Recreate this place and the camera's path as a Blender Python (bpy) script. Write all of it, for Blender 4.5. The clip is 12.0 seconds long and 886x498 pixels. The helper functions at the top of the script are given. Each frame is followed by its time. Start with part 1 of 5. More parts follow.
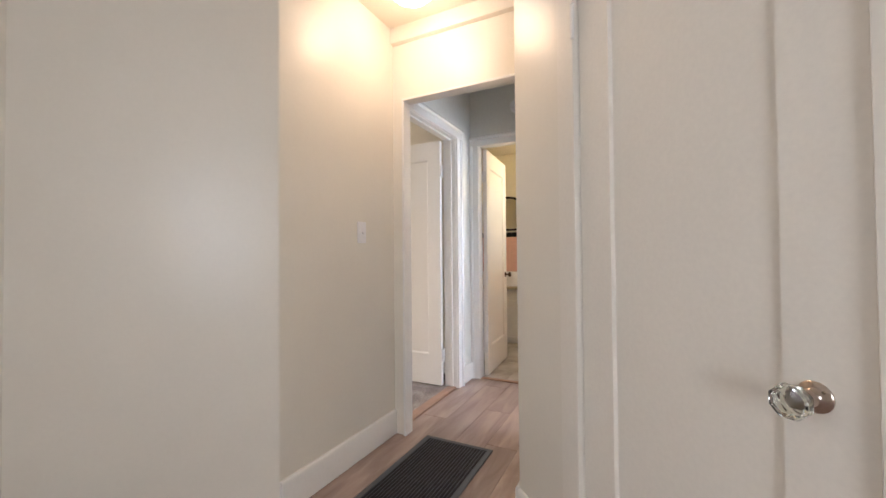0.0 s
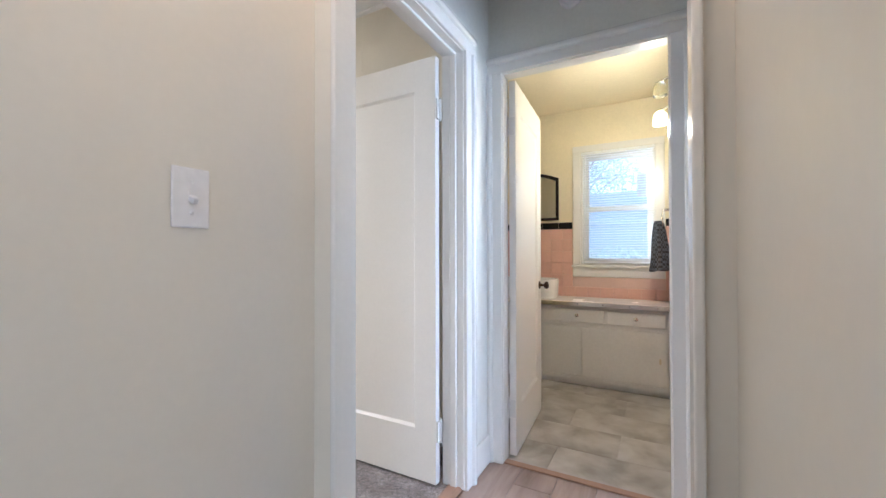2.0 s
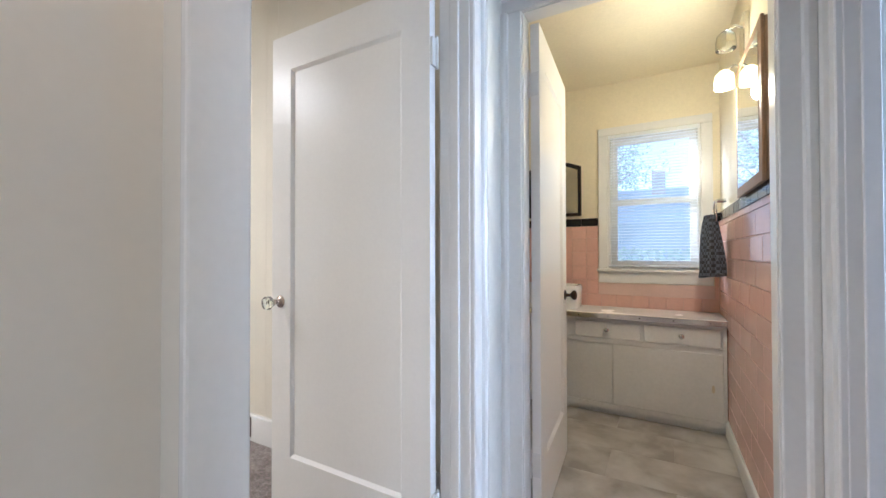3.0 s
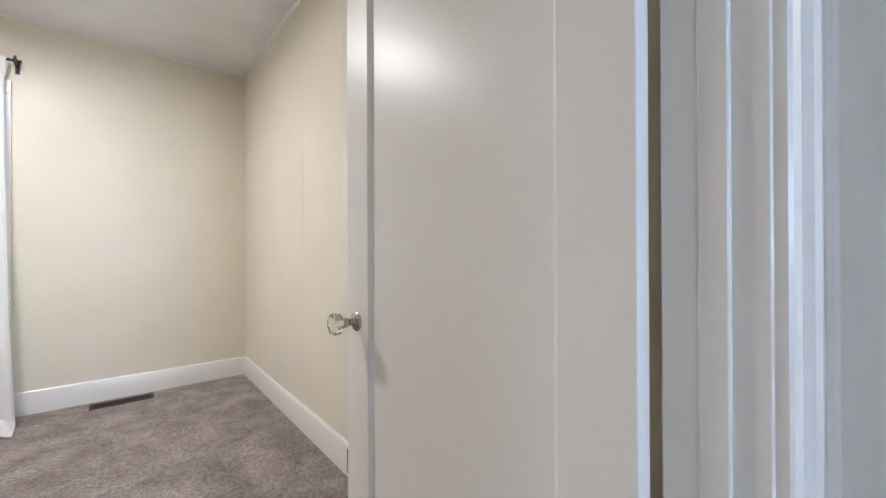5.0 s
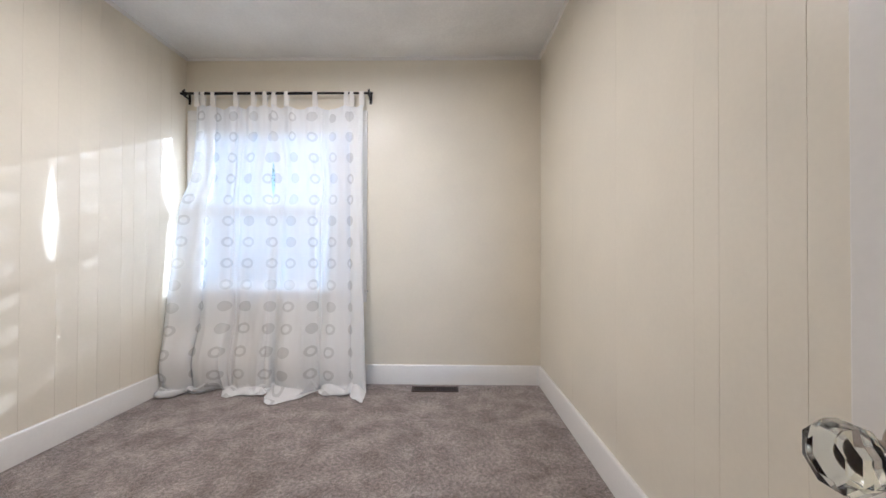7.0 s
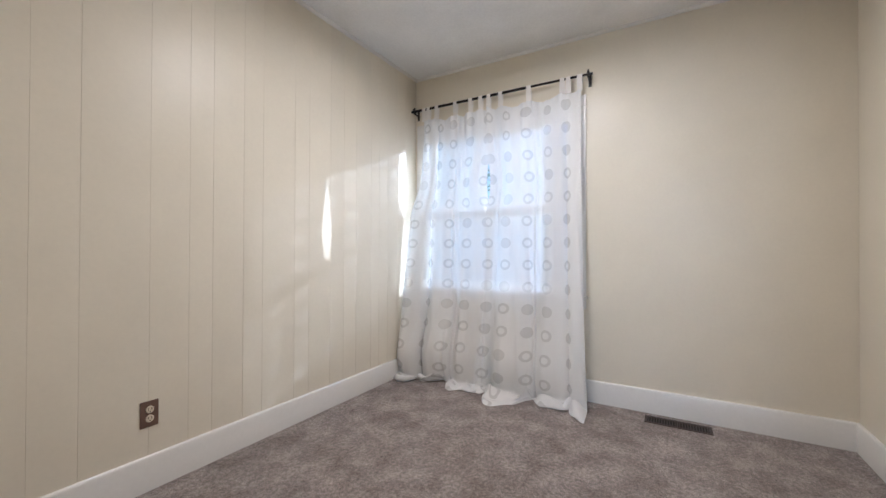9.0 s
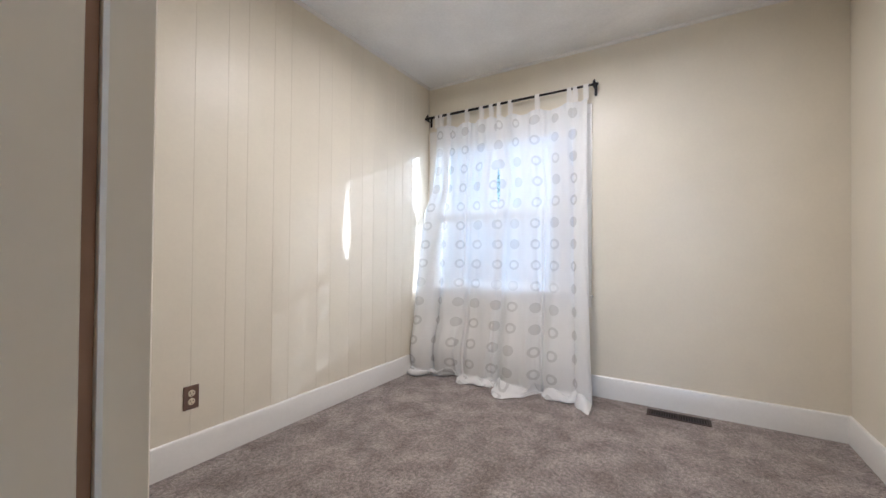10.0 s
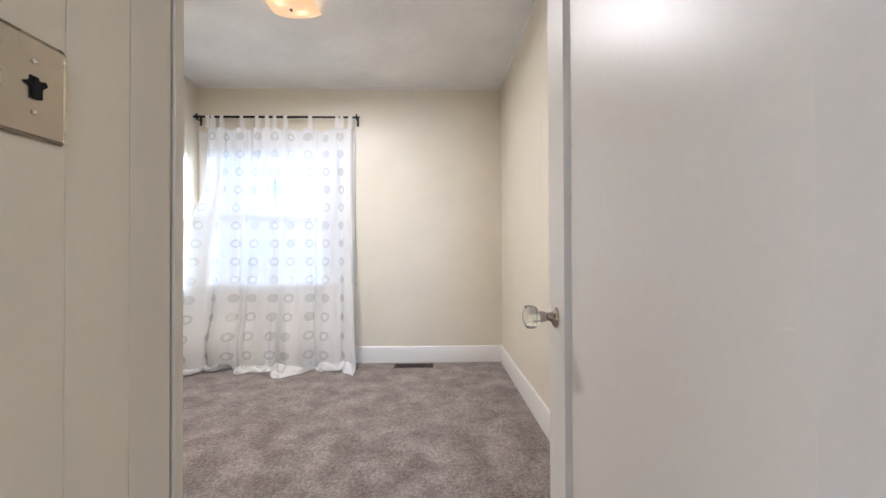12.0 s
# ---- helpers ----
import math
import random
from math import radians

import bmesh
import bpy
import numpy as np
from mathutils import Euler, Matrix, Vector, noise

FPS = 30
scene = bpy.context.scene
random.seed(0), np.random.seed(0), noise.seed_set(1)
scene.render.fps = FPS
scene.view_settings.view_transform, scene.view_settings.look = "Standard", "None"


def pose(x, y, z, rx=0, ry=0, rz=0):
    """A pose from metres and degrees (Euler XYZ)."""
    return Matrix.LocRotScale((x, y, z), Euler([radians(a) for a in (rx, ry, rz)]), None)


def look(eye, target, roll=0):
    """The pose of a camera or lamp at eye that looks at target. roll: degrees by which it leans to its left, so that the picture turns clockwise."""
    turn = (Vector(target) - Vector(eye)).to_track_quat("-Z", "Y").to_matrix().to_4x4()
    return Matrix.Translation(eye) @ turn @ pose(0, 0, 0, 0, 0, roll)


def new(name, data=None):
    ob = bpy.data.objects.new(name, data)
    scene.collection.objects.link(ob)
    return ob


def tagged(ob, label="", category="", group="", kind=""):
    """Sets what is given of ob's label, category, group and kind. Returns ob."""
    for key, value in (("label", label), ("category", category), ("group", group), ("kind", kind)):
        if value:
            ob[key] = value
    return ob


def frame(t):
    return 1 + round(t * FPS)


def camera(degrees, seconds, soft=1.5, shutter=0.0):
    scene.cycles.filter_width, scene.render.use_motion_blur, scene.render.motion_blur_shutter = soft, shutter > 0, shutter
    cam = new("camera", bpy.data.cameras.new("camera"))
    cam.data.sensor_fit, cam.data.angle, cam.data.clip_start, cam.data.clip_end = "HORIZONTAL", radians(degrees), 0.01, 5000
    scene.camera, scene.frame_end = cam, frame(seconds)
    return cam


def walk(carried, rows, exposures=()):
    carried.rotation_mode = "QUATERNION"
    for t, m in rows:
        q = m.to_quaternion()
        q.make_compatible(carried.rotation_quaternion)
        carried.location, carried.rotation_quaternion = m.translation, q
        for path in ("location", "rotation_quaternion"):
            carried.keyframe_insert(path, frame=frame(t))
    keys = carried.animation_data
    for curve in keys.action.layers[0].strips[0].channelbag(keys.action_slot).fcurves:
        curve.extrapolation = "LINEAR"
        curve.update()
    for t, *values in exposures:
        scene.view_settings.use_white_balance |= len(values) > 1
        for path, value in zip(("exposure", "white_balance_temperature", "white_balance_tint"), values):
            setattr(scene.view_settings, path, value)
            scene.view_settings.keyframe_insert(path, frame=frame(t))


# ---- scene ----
cam = camera(97.7, 12.0)
PATH = [
    (0, (-0.042, 0.015, 1.076), (-0.946, 1.799, 1.111), -0.5),
    (0.5, (-0.181, 0.347, 1.086), (-1.08, 2.134, 1.117), -0.6),
    (1, (-0.308, 0.671, 1.092), (-1.227, 2.448, 1.111), -0.3),
    (1.5, (-0.468, 0.968, 1.095), (-1.413, 2.73, 1.108), -0.1),
    (2, (-0.599, 1.266, 1.1), (-1.557, 3.022, 1.118), -0.1),
    (2.5, (-0.72, 1.526, 1.101), (-1.687, 3.277, 1.123), -0.1),
    (4.3, (-1.12, 2.192, 1.114), (-2.349, 3.77, 1.129), -0.4),
    (4.5, (-1.167, 2.247, 1.118), (-2.478, 3.757, 1.125), -0.5),
    (5, (-1.282, 2.347, 1.092), (-2.818, 3.628, 1.099), -0.2),
    (5.5, (-1.473, 2.448, 1.051), (-3.227, 3.407, 1.061), -0.2),
    (6, (-1.643, 2.485, 1.045), (-3.547, 3.098, 1.058), -0.4),
    (6.5, (-1.809, 2.519, 1.048), (-3.79, 2.79, 1.073), -0.2),
    (7, (-1.922, 2.462, 1.062), (-3.922, 2.433, 1.082), 0.2),
    (7.5, (-2.06, 2.405, 1.082), (-4.036, 2.09, 1.092), 0.1),
    (9.5, (-2.114, 2.313, 1.067), (-3.802, 1.241, 1.084), 0.3),
    (10, (-1.956, 2.363, 1.063), (-3.664, 1.323, 1.086), 0.5),
    (10.5, (-1.78, 2.46, 1.06), (-3.54, 1.512, 1.082), 0.4),
    (11, (-1.605, 2.509, 1.058), (-3.458, 1.758, 1.081), 0.2),
    (11.5, (-1.455, 2.524, 1.059), (-3.408, 2.094, 1.081), 0.0),
    (12, (-1.325, 2.55, 1.053), (-3.324, 2.597, 1.072), -0.2),
]
walk(cam, [(t, look(eye, target, roll)) for t, eye, target, roll in PATH],
     exposures=[(0.0, 0.58, 5500, 13), (1.0, 0.74, 4950, 12), (1.5, 0.68, 5000, 12), (2.0, 0.76, 4750, 9), (2.5, 0.70, 4750, 9), (4.5, 0.24, 4800, 8),
                (5.5, 0.22, 4950, 10), (6.5, 0.0, 4950, 11), (7.0, -0.05, 4900, 11), (7.5, -0.24, 4850, 10), (9.5, -0.25, 4950, 11), (10.0, -0.12, 4950, 11), (10.5, -0.06, 4950, 11), (11.0, 0.12, 4900, 10), (12.0, 0.22, 4950, 11)])

# ---- world, sun and lamps ----
SUN_WAY = Vector((-0.79, 0.615, 0.334)).normalized()      # from the place towards the sun
world = bpy.data.worlds.new("world")
scene.world = world
world.use_nodes = True
wn = world.node_tree
sky = wn.nodes.new("ShaderNodeTexSky")
sky.sky_type, sky.sun_disc = "NISHITA", False
sky.sun_elevation = math.asin(SUN_WAY.z)
sky.sun_rotation = math.atan2(SUN_WAY.x, SUN_WAY.y)
wn.links.new(sky.outputs[0], wn.nodes["Background"].inputs[0])
wn.nodes["Background"].inputs[1].default_value = 0.15


def lamp(name, kind, energy, color, m, size=0.1, size_y=None):
    data = bpy.data.lights.new(name, kind)
    data.energy, data.color = energy, color
    if kind == "AREA":
        data.shape, data.size, data.size_y = "RECTANGLE", size, size_y or size
    elif kind == "SUN":
        data.angle = radians(0.6)
    else:
        data.shadow_soft_size = size
    ob = new(name, data)
    ob.matrix_world = m
    return ob


lamp("sun", "SUN", 5.0, (1.0, 0.93, 0.82), look(SUN_WAY * 30, (0, 0, 0)))
DAY = (0.90, 0.95, 1.0)
lamp("bedroom_window_light", "AREA", 1.4, (0.44, 0.74, 1.0), look((-5.24, 1.065, 1.44), (0, 1.065, 1.44)), 1.26, 1.33)
lamp("bath_window_light", "AREA", 0.75, (0.80, 0.92, 1.0), look((-0.886, 5.14, 1.495), (-0.886, 0, 1.495)), 0.58, 1.0)
lamp("living_window_light", "AREA", 36, (1.0, 0.94, 0.86), look((1.55, -3.12, 1.5), (-0.6, 2, 1.2)), 1.65, 1.4)
# added lamp in an unseen window: lights the closet door from the left
lamp("living_side_window_light", "AREA", 12, (1.0, 0.94, 0.86), look((-2.10, -1.35, 1.5), (3, -1.0, 1.3)), 1.25, 1.4)
# added daylight for the vestibule, from a window that stays unseen
lamp("grey_room_window_light", "AREA", 46, DAY, look((2.63, 3.0, 1.45), (-1.0, 2.7, 1.3)), 1.15, 1.25)
lamp("hall_bulb", "POINT", 6.0, (1.0, 0.62, 0.34), pose(-1.04, 1.66, 2.31), 0.11)
lamp("bedroom_bulb", "AREA", 38, (1.0, 0.80, 0.61), look((-3.72, 1.675, 2.54), (-3.72, 1.676, 0)), 0.28, 0.28)
lamp("bath_bulb", "POINT", 15, (1.0, 0.77, 0.45), pose(-0.60, 3.98, 1.84), 0.04)


# ---- materials ----
def material(name, color, rough=0.5, metal=0.0, spots=0.06, spot_size=3.0, grain=0.03, grain_size=60.0,
             bump=0.1, bump_size=120.0, dent=0.0, piece=0.0, spec=0.5):
    """A painted or plain surface: colour broken at two scales, fine relief and broad unevenness."""
    mat = bpy.data.materials.new(name)
    mat.use_nodes = True
    nt = mat.node_tree
    b = nt.nodes["Principled BSDF"]
    b.inputs["Metallic"].default_value = metal
    b.inputs["Specular IOR Level"].default_value = spec
    geo = nt.nodes.new("ShaderNodeNewGeometry")

    def noise_at(size, detail=3.0):
        n = nt.nodes.new("ShaderNodeTexNoise")
        n.inputs["Scale"].default_value, n.inputs["Detail"].default_value = size, detail
        nt.links.new(geo.outputs["Position"], n.inputs["Vector"])
        return n.outputs["Fac"]

    def ranged(value, low, high):
        r = nt.nodes.new("ShaderNodeMapRange")
        r.inputs[1].default_value, r.inputs[2].default_value = 0.3, 0.7
        r.inputs[3].default_value, r.inputs[4].default_value = low, high
        nt.links.new(value, r.inputs[0])
        return r.outputs[0]

    def times(a, c):
        m = nt.nodes.new("ShaderNodeMath")
        m.operation = "MULTIPLY"
        nt.links.new(a, m.inputs[0])
        nt.links.new(c, m.inputs[1])
        return m.outputs[0]

    broad = noise_at(spot_size)
    fine = noise_at(grain_size, 5.0)
    value = times(ranged(broad, 1 - spots, 1 + spots), ranged(fine, 1 - grain, 1 + grain))
    if piece:
        info = nt.nodes.new("ShaderNodeObjectInfo")
        r = nt.nodes.new("ShaderNodeMapRange")
        r.inputs[3].default_value, r.inputs[4].default_value = 1 - piece, 1 + piece
        nt.links.new(info.outputs["Random"], r.inputs[0])
        value = times(value, r.outputs[0])
    mix = nt.nodes.new("ShaderNodeVectorMath")
    mix.operation = "SCALE"
    mix.inputs[0].default_value = color
    nt.links.new(value, mix.inputs["Scale"])
    nt.links.new(mix.outputs[0], b.inputs["Base Color"])
    b.inputs["Roughness"].default_value = rough
    if spots:
        nt.links.new(ranged(broad, rough * 0.85, min(1, rough * 1.15)), b.inputs["Roughness"])
    if bump or dent:
        bp = nt.nodes.new("ShaderNodeBump")
        bp.inputs["Strength"].default_value, bp.inputs["Distance"].default_value = bump, 0.002
        nt.links.new(noise_at(bump_size, 2.0), bp.inputs["Height"])
        if dent:
            b2 = nt.nodes.new("ShaderNodeBump")
            b2.inputs["Strength"].default_value, b2.inputs["Distance"].default_value = dent, 0.01
            nt.links.new(noise_at(9.0, 2.0), b2.inputs["Height"])
            nt.links.new(b2.outputs[0], bp.inputs["Normal"])
        nt.links.new(bp.outputs[0], b.inputs["Normal"])
    return mat


def nodes_of(mat):
    return mat.node_tree, mat.node_tree.nodes["Principled BSDF"]


def varnished(mat, weight, rough):
    """Gloss enamel: a clear smooth coat over the paint."""
    b = mat.node_tree.nodes["Principled BSDF"]
    b.inputs["Coat Weight"].default_value, b.inputs["Coat Roughness"].default_value = weight, rough
    return mat


WALL_HALL = varnished(material("hall_paint", (0.74, 0.70, 0.61), 0.42, spots=0.02, grain=0.01, bump=0.05, bump_size=30, dent=0.03), 0.28, 0.24)
WALL_BED = material("bedroom_paint", (0.775, 0.722, 0.597), 0.36, spots=0.025, grain=0.012, bump=0.05, bump_size=60, dent=0.06, piece=0.012, spec=0.3)
WALL_VEST = material("vestibule_paint", (0.76, 0.76, 0.71), 0.4, spots=0.03, bump=0.2, bump_size=70, dent=0.12)
WALL_BATH = material("bath_paint", (0.82, 0.74, 0.54), 0.4, spots=0.03, bump=0.2, bump_size=70, dent=0.1)
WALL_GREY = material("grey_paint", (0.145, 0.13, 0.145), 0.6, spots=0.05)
TRIM = material("trim_paint", (0.80, 0.785, 0.75), 0.27, spots=0.0, grain=0.015, bump=0.05, bump_size=45, dent=0.02)
DOOR_PAINT = material("door_paint", (0.86, 0.835, 0.785), 0.35, spots=0.0, grain=0.012, grain_size=90, bump=0.06, bump_size=60, dent=0.05, spec=0.26)
CEILING = material("ceiling_plaster", (0.85, 0.85, 0.84), 0.6, spots=0.06, spot_size=2.2, bump=0.5, bump_size=26, dent=0.5)
CABINET = material("cabinet_paint", (0.81, 0.80, 0.78), 0.35, spots=0.03, dent=0.05)
PINK = material("pink_tile_glaze", (0.76, 0.47, 0.385), 0.14, spots=0.03, bump=0.03, piece=0.04)
BLACK_TILE = material("black_tile_glaze", (0.015, 0.015, 0.018), 0.12, spots=0.05, bump=0.03)
GROUT = material("grout", (0.70, 0.50, 0.43), 0.8)
FLOOR_JOINT = material("floor_joint", (0.30, 0.27, 0.23), 0.8)
CLOSET_PAINT = material("closet_paint", (0.75, 0.71, 0.63), 0.36, spots=0.0, grain=0.02, grain_size=90, bump=0.12, bump_size=90)
BLACK_METAL = material("black_metal", (0.02, 0.02, 0.022), 0.4, 0.6, bump=0.1)
BRONZE = material("dark_bronze", (0.07, 0.045, 0.035), 0.32, 0.9)
CHROME = material("chrome", (0.75, 0.74, 0.72), 0.16, 1.0, spots=0.08, bump=0.02)
AGED = material("aged_nickel", (0.46, 0.39, 0.34), 0.18, 1.0, spots=0.15, spot_size=30, bump=0.02)
BRUSHED = material("brushed_steel", (0.45, 0.41, 0.34), 0.27, 1.0, spots=0.08)
VENT = material("vent_brown", (0.05, 0.034, 0.03), 0.6, 0.0)
DARK = material("dark_void", (0.01, 0.01, 0.01), 0.9)
PLASTIC = material("white_plastic", (0.80, 0.79, 0.80), 0.35, spots=0.01, bump=0.0)
BROWN_PLASTIC = material("brown_plastic", (0.16, 0.10, 0.075), 0.35, spots=0.03)
CREAM_PLASTIC = material("cream_plastic", (0.68, 0.60, 0.45), 0.35)
BLIND = material("blind_vinyl", (0.80, 0.82, 0.84), 0.4, spots=0.02, bump=0.0)
TOWEL = material("towel_charcoal", (0.035, 0.04, 0.055), 0.95, spots=0.2, spot_size=40, bump=0.6, bump_size=300)
nt, b = TOWEL.node_tree, TOWEL.node_tree.nodes["Principled BSDF"]
check = nt.nodes.new("ShaderNodeTexChecker")
check.inputs["Color1"].default_value, check.inputs["Color2"].default_value = (0.028, 0.03, 0.045, 1), (0.11, 0.12, 0.15, 1)
check.inputs["Scale"].default_value = 55.0
place = nt.nodes.new("ShaderNodeNewGeometry")
nt.links.new(place.outputs["Position"], check.inputs["Vector"])
nt.links.new(check.outputs["Color"], b.inputs["Base Color"])
CERAMIC = material("white_ceramic", (0.80, 0.79, 0.77), 0.12, spots=0.02, bump=0.0)
LAMINATE = material("counter_laminate", (0.75, 0.73, 0.71), 0.25, spots=0.04)
RUBBER = material("mat_rubber", (0.022, 0.022, 0.027), 0.75, spots=0.15, spot_size=20, bump=0.3, bump_size=400)
MAT_EDGE = material("mat_edge", (0.12, 0.125, 0.14), 0.7, bump=0.4, bump_size=500)
THRESH = material("threshold_wood", (0.36, 0.22, 0.15), 0.4, spots=0.12, spot_size=12)
FENCE = material("fence_wood", (0.16, 0.19, 0.26), 0.8, spots=0.15, piece=0.12)
SIDING = material("siding_blue_grey", (0.20, 0.26, 0.36), 0.7, spots=0.08)
ROOF = material("roof_shingle", (0.12, 0.16, 0.26), 0.85, spots=0.15)
BRICK = material("chimney_brick", (0.30, 0.16, 0.12), 0.8, spots=0.15)
LAWN = material("lawn", (0.06, 0.10, 0.03), 0.9, spots=0.3, spot_size=2, bump=0.8, bump_size=60)
LEAF = material("leaf", (0.10, 0.19, 0.05), 0.6, spots=0.3, spot_size=6)
BARK = material("bark", (0.10, 0.07, 0.05), 0.9, spots=0.2, spot_size=12, bump=0.8, bump_size=50)


def glass(name, tint=(1, 1, 1), rough=0.0, ior=1.5):
    mat = bpy.data.materials.new(name)
    mat.use_nodes = True
    nt, b = nodes_of(mat)
    b.inputs["Base Color"].default_value = (*tint, 1)
    b.inputs["Roughness"].default_value, b.inputs["IOR"].default_value = rough, ior
    b.inputs["Transmission Weight"].default_value = 1.0
    return mat


GLASS = glass("window_glass")
KNOB_GLASS = glass("knob_glass", (0.93, 0.96, 0.90), 0.07)


def lamp_glass(name, color, strength):
    mat = bpy.data.materials.new(name)
    mat.use_nodes = True
    nt, b = nodes_of(mat)
    b.inputs["Base Color"].default_value = (0.45, 0.38, 0.30, 1)
    b.inputs["Roughness"].default_value = 0.3
    b.inputs["Emission Color"].default_value = (*color, 1)
    b.inputs["Emission Strength"].default_value = strength
    return mat


GLOW_HALL = lamp_glass("hall_lamp_glass", (1.0, 0.80, 0.55), 5.0)
GLOW_BED = lamp_glass("bedroom_lamp_glass", (1.0, 0.50, 0.20), 0.62)
GLOW_BULB = lamp_glass("bulb_glow", (1.0, 0.80, 0.45), 14.0)
GLOW_BATH = lamp_glass("bath_lamp_glass", (1.0, 0.72, 0.30), 3.2)


def mirror_material():
    mat = bpy.data.materials.new("mirror_silver")
    mat.use_nodes = True
    nt, b = nodes_of(mat)
    b.inputs["Base Color"].default_value = (0.86, 0.88, 0.86, 1)
    b.inputs["Metallic"].default_value, b.inputs["Roughness"].default_value = 1.0, 0.02
    return mat


MIRROR = mirror_material()


def wood_floor_material():
    mat = bpy.data.materials.new("laminate_planks")
    mat.use_nodes = True
    nt, b = nodes_of(mat)
    geo = nt.nodes.new("ShaderNodeNewGeometry")
    info = nt.nodes.new("ShaderNodeObjectInfo")
    add = nt.nodes.new("ShaderNodeVectorMath")
    add.operation = "MULTIPLY_ADD"
    add.inputs[1].default_value = (11.0, 1.6, 1.0)
    comb = nt.nodes.new("ShaderNodeCombineXYZ")
    sc = nt.nodes.new("ShaderNodeMath")
    sc.operation = "MULTIPLY"
    sc.inputs[1].default_value = 37.0
    nt.links.new(info.outputs["Random"], sc.inputs[0])
    nt.links.new(sc.outputs[0], comb.inputs[1])
    nt.links.new(geo.outputs["Position"], add.inputs[0])
    nt.links.new(comb.outputs[0], add.inputs[2])
    grain = nt.nodes.new("ShaderNodeTexNoise")
    grain.inputs["Scale"].default_value, grain.inputs["Detail"].default_value = 1.5, 8.0
    grain.inputs["Distortion"].default_value = 0.8
    nt.links.new(add.outputs[0], grain.inputs["Vector"])
    ramp = nt.nodes.new("ShaderNodeValToRGB")
    ramp.color_ramp.elements[0].position, ramp.color_ramp.elements[0].color = 0.30, (0.27, 0.19, 0.155, 1)
    ramp.color_ramp.elements[1].position, ramp.color_ramp.elements[1].color = 0.70, (0.46, 0.35, 0.30, 1)
    nt.links.new(grain.outputs["Fac"], ramp.inputs[0])
    hsv = nt.nodes.new("ShaderNodeHueSaturation")
    mr = nt.nodes.new("ShaderNodeMapRange")
    mr.inputs[3].default_value, mr.inputs[4].default_value = 0.86, 1.12
    nt.links.new(info.outputs["Random"], mr.inputs[0])
    nt.links.new(mr.outputs[0], hsv.inputs["Value"])
    nt.links.new(ramp.outputs[0], hsv.inputs["Color"])
    nt.links.new(hsv.outputs[0], b.inputs["Base Color"])
    b.inputs["Roughness"].default_value = 0.3
    bp = nt.nodes.new("ShaderNodeBump")
    bp.inputs["Strength"].default_value, bp.inputs["Distance"].default_value = 0.15, 0.001
    nt.links.new(grain.outputs["Fac"], bp.inputs["Height"])
    nt.links.new(bp.outputs[0], b.inputs["Normal"])
    return mat


def stone_tile_material():
    mat = bpy.data.materials.new("stone_vinyl_tile")
    mat.use_nodes = True
    nt, b = nodes_of(mat)
    geo = nt.nodes.new("ShaderNodeNewGeometry")
    info = nt.nodes.new("ShaderNodeObjectInfo")
    off = nt.nodes.new("ShaderNodeVectorMath")
    off.operation = "ADD"
    comb = nt.nodes.new("ShaderNodeCombineXYZ")
    sc = nt.nodes.new("ShaderNodeMath")
    sc.operation = "MULTIPLY"
    sc.inputs[1].default_value = 50.0
    nt.links.new(info.outputs["Random"], sc.inputs[0])
    nt.links.new(sc.outputs[0], comb.inputs[2])
    nt.links.new(geo.outputs["Position"], off.inputs[0])
    nt.links.new(comb.outputs[0], off.inputs[1])
    n1 = nt.nodes.new("ShaderNodeTexNoise")
    n1.inputs["Scale"].default_value, n1.inputs["Detail"].default_value, n1.inputs["Distortion"].default_value = 4.6, 10.0, 0.3
    nt.links.new(off.outputs[0], n1.inputs["Vector"])
    ramp = nt.nodes.new("ShaderNodeValToRGB")
    e = ramp.color_ramp.elements
    e[0].position, e[0].color = 0.36, (0.31, 0.28, 0.245, 1)
    e[1].position, e[1].color = 0.66, (0.58, 0.555, 0.52, 1)
    m = e.new(0.5)
    m.color = (0.45, 0.42, 0.385, 1)
    nt.links.new(n1.outputs["Fac"], ramp.inputs[0])
    nt.links.new(ramp.outputs[0], b.inputs["Base Color"])
    b.inputs["Roughness"].default_value = 0.32
    bp = nt.nodes.new("ShaderNodeBump")
    bp.inputs["Strength"].default_value, bp.inputs["Distance"].default_value = 0.05, 0.001
    nt.links.new(n1.outputs["Fac"], bp.inputs["Height"])
    nt.links.new(bp.outputs[0], b.inputs["Normal"])
    return mat


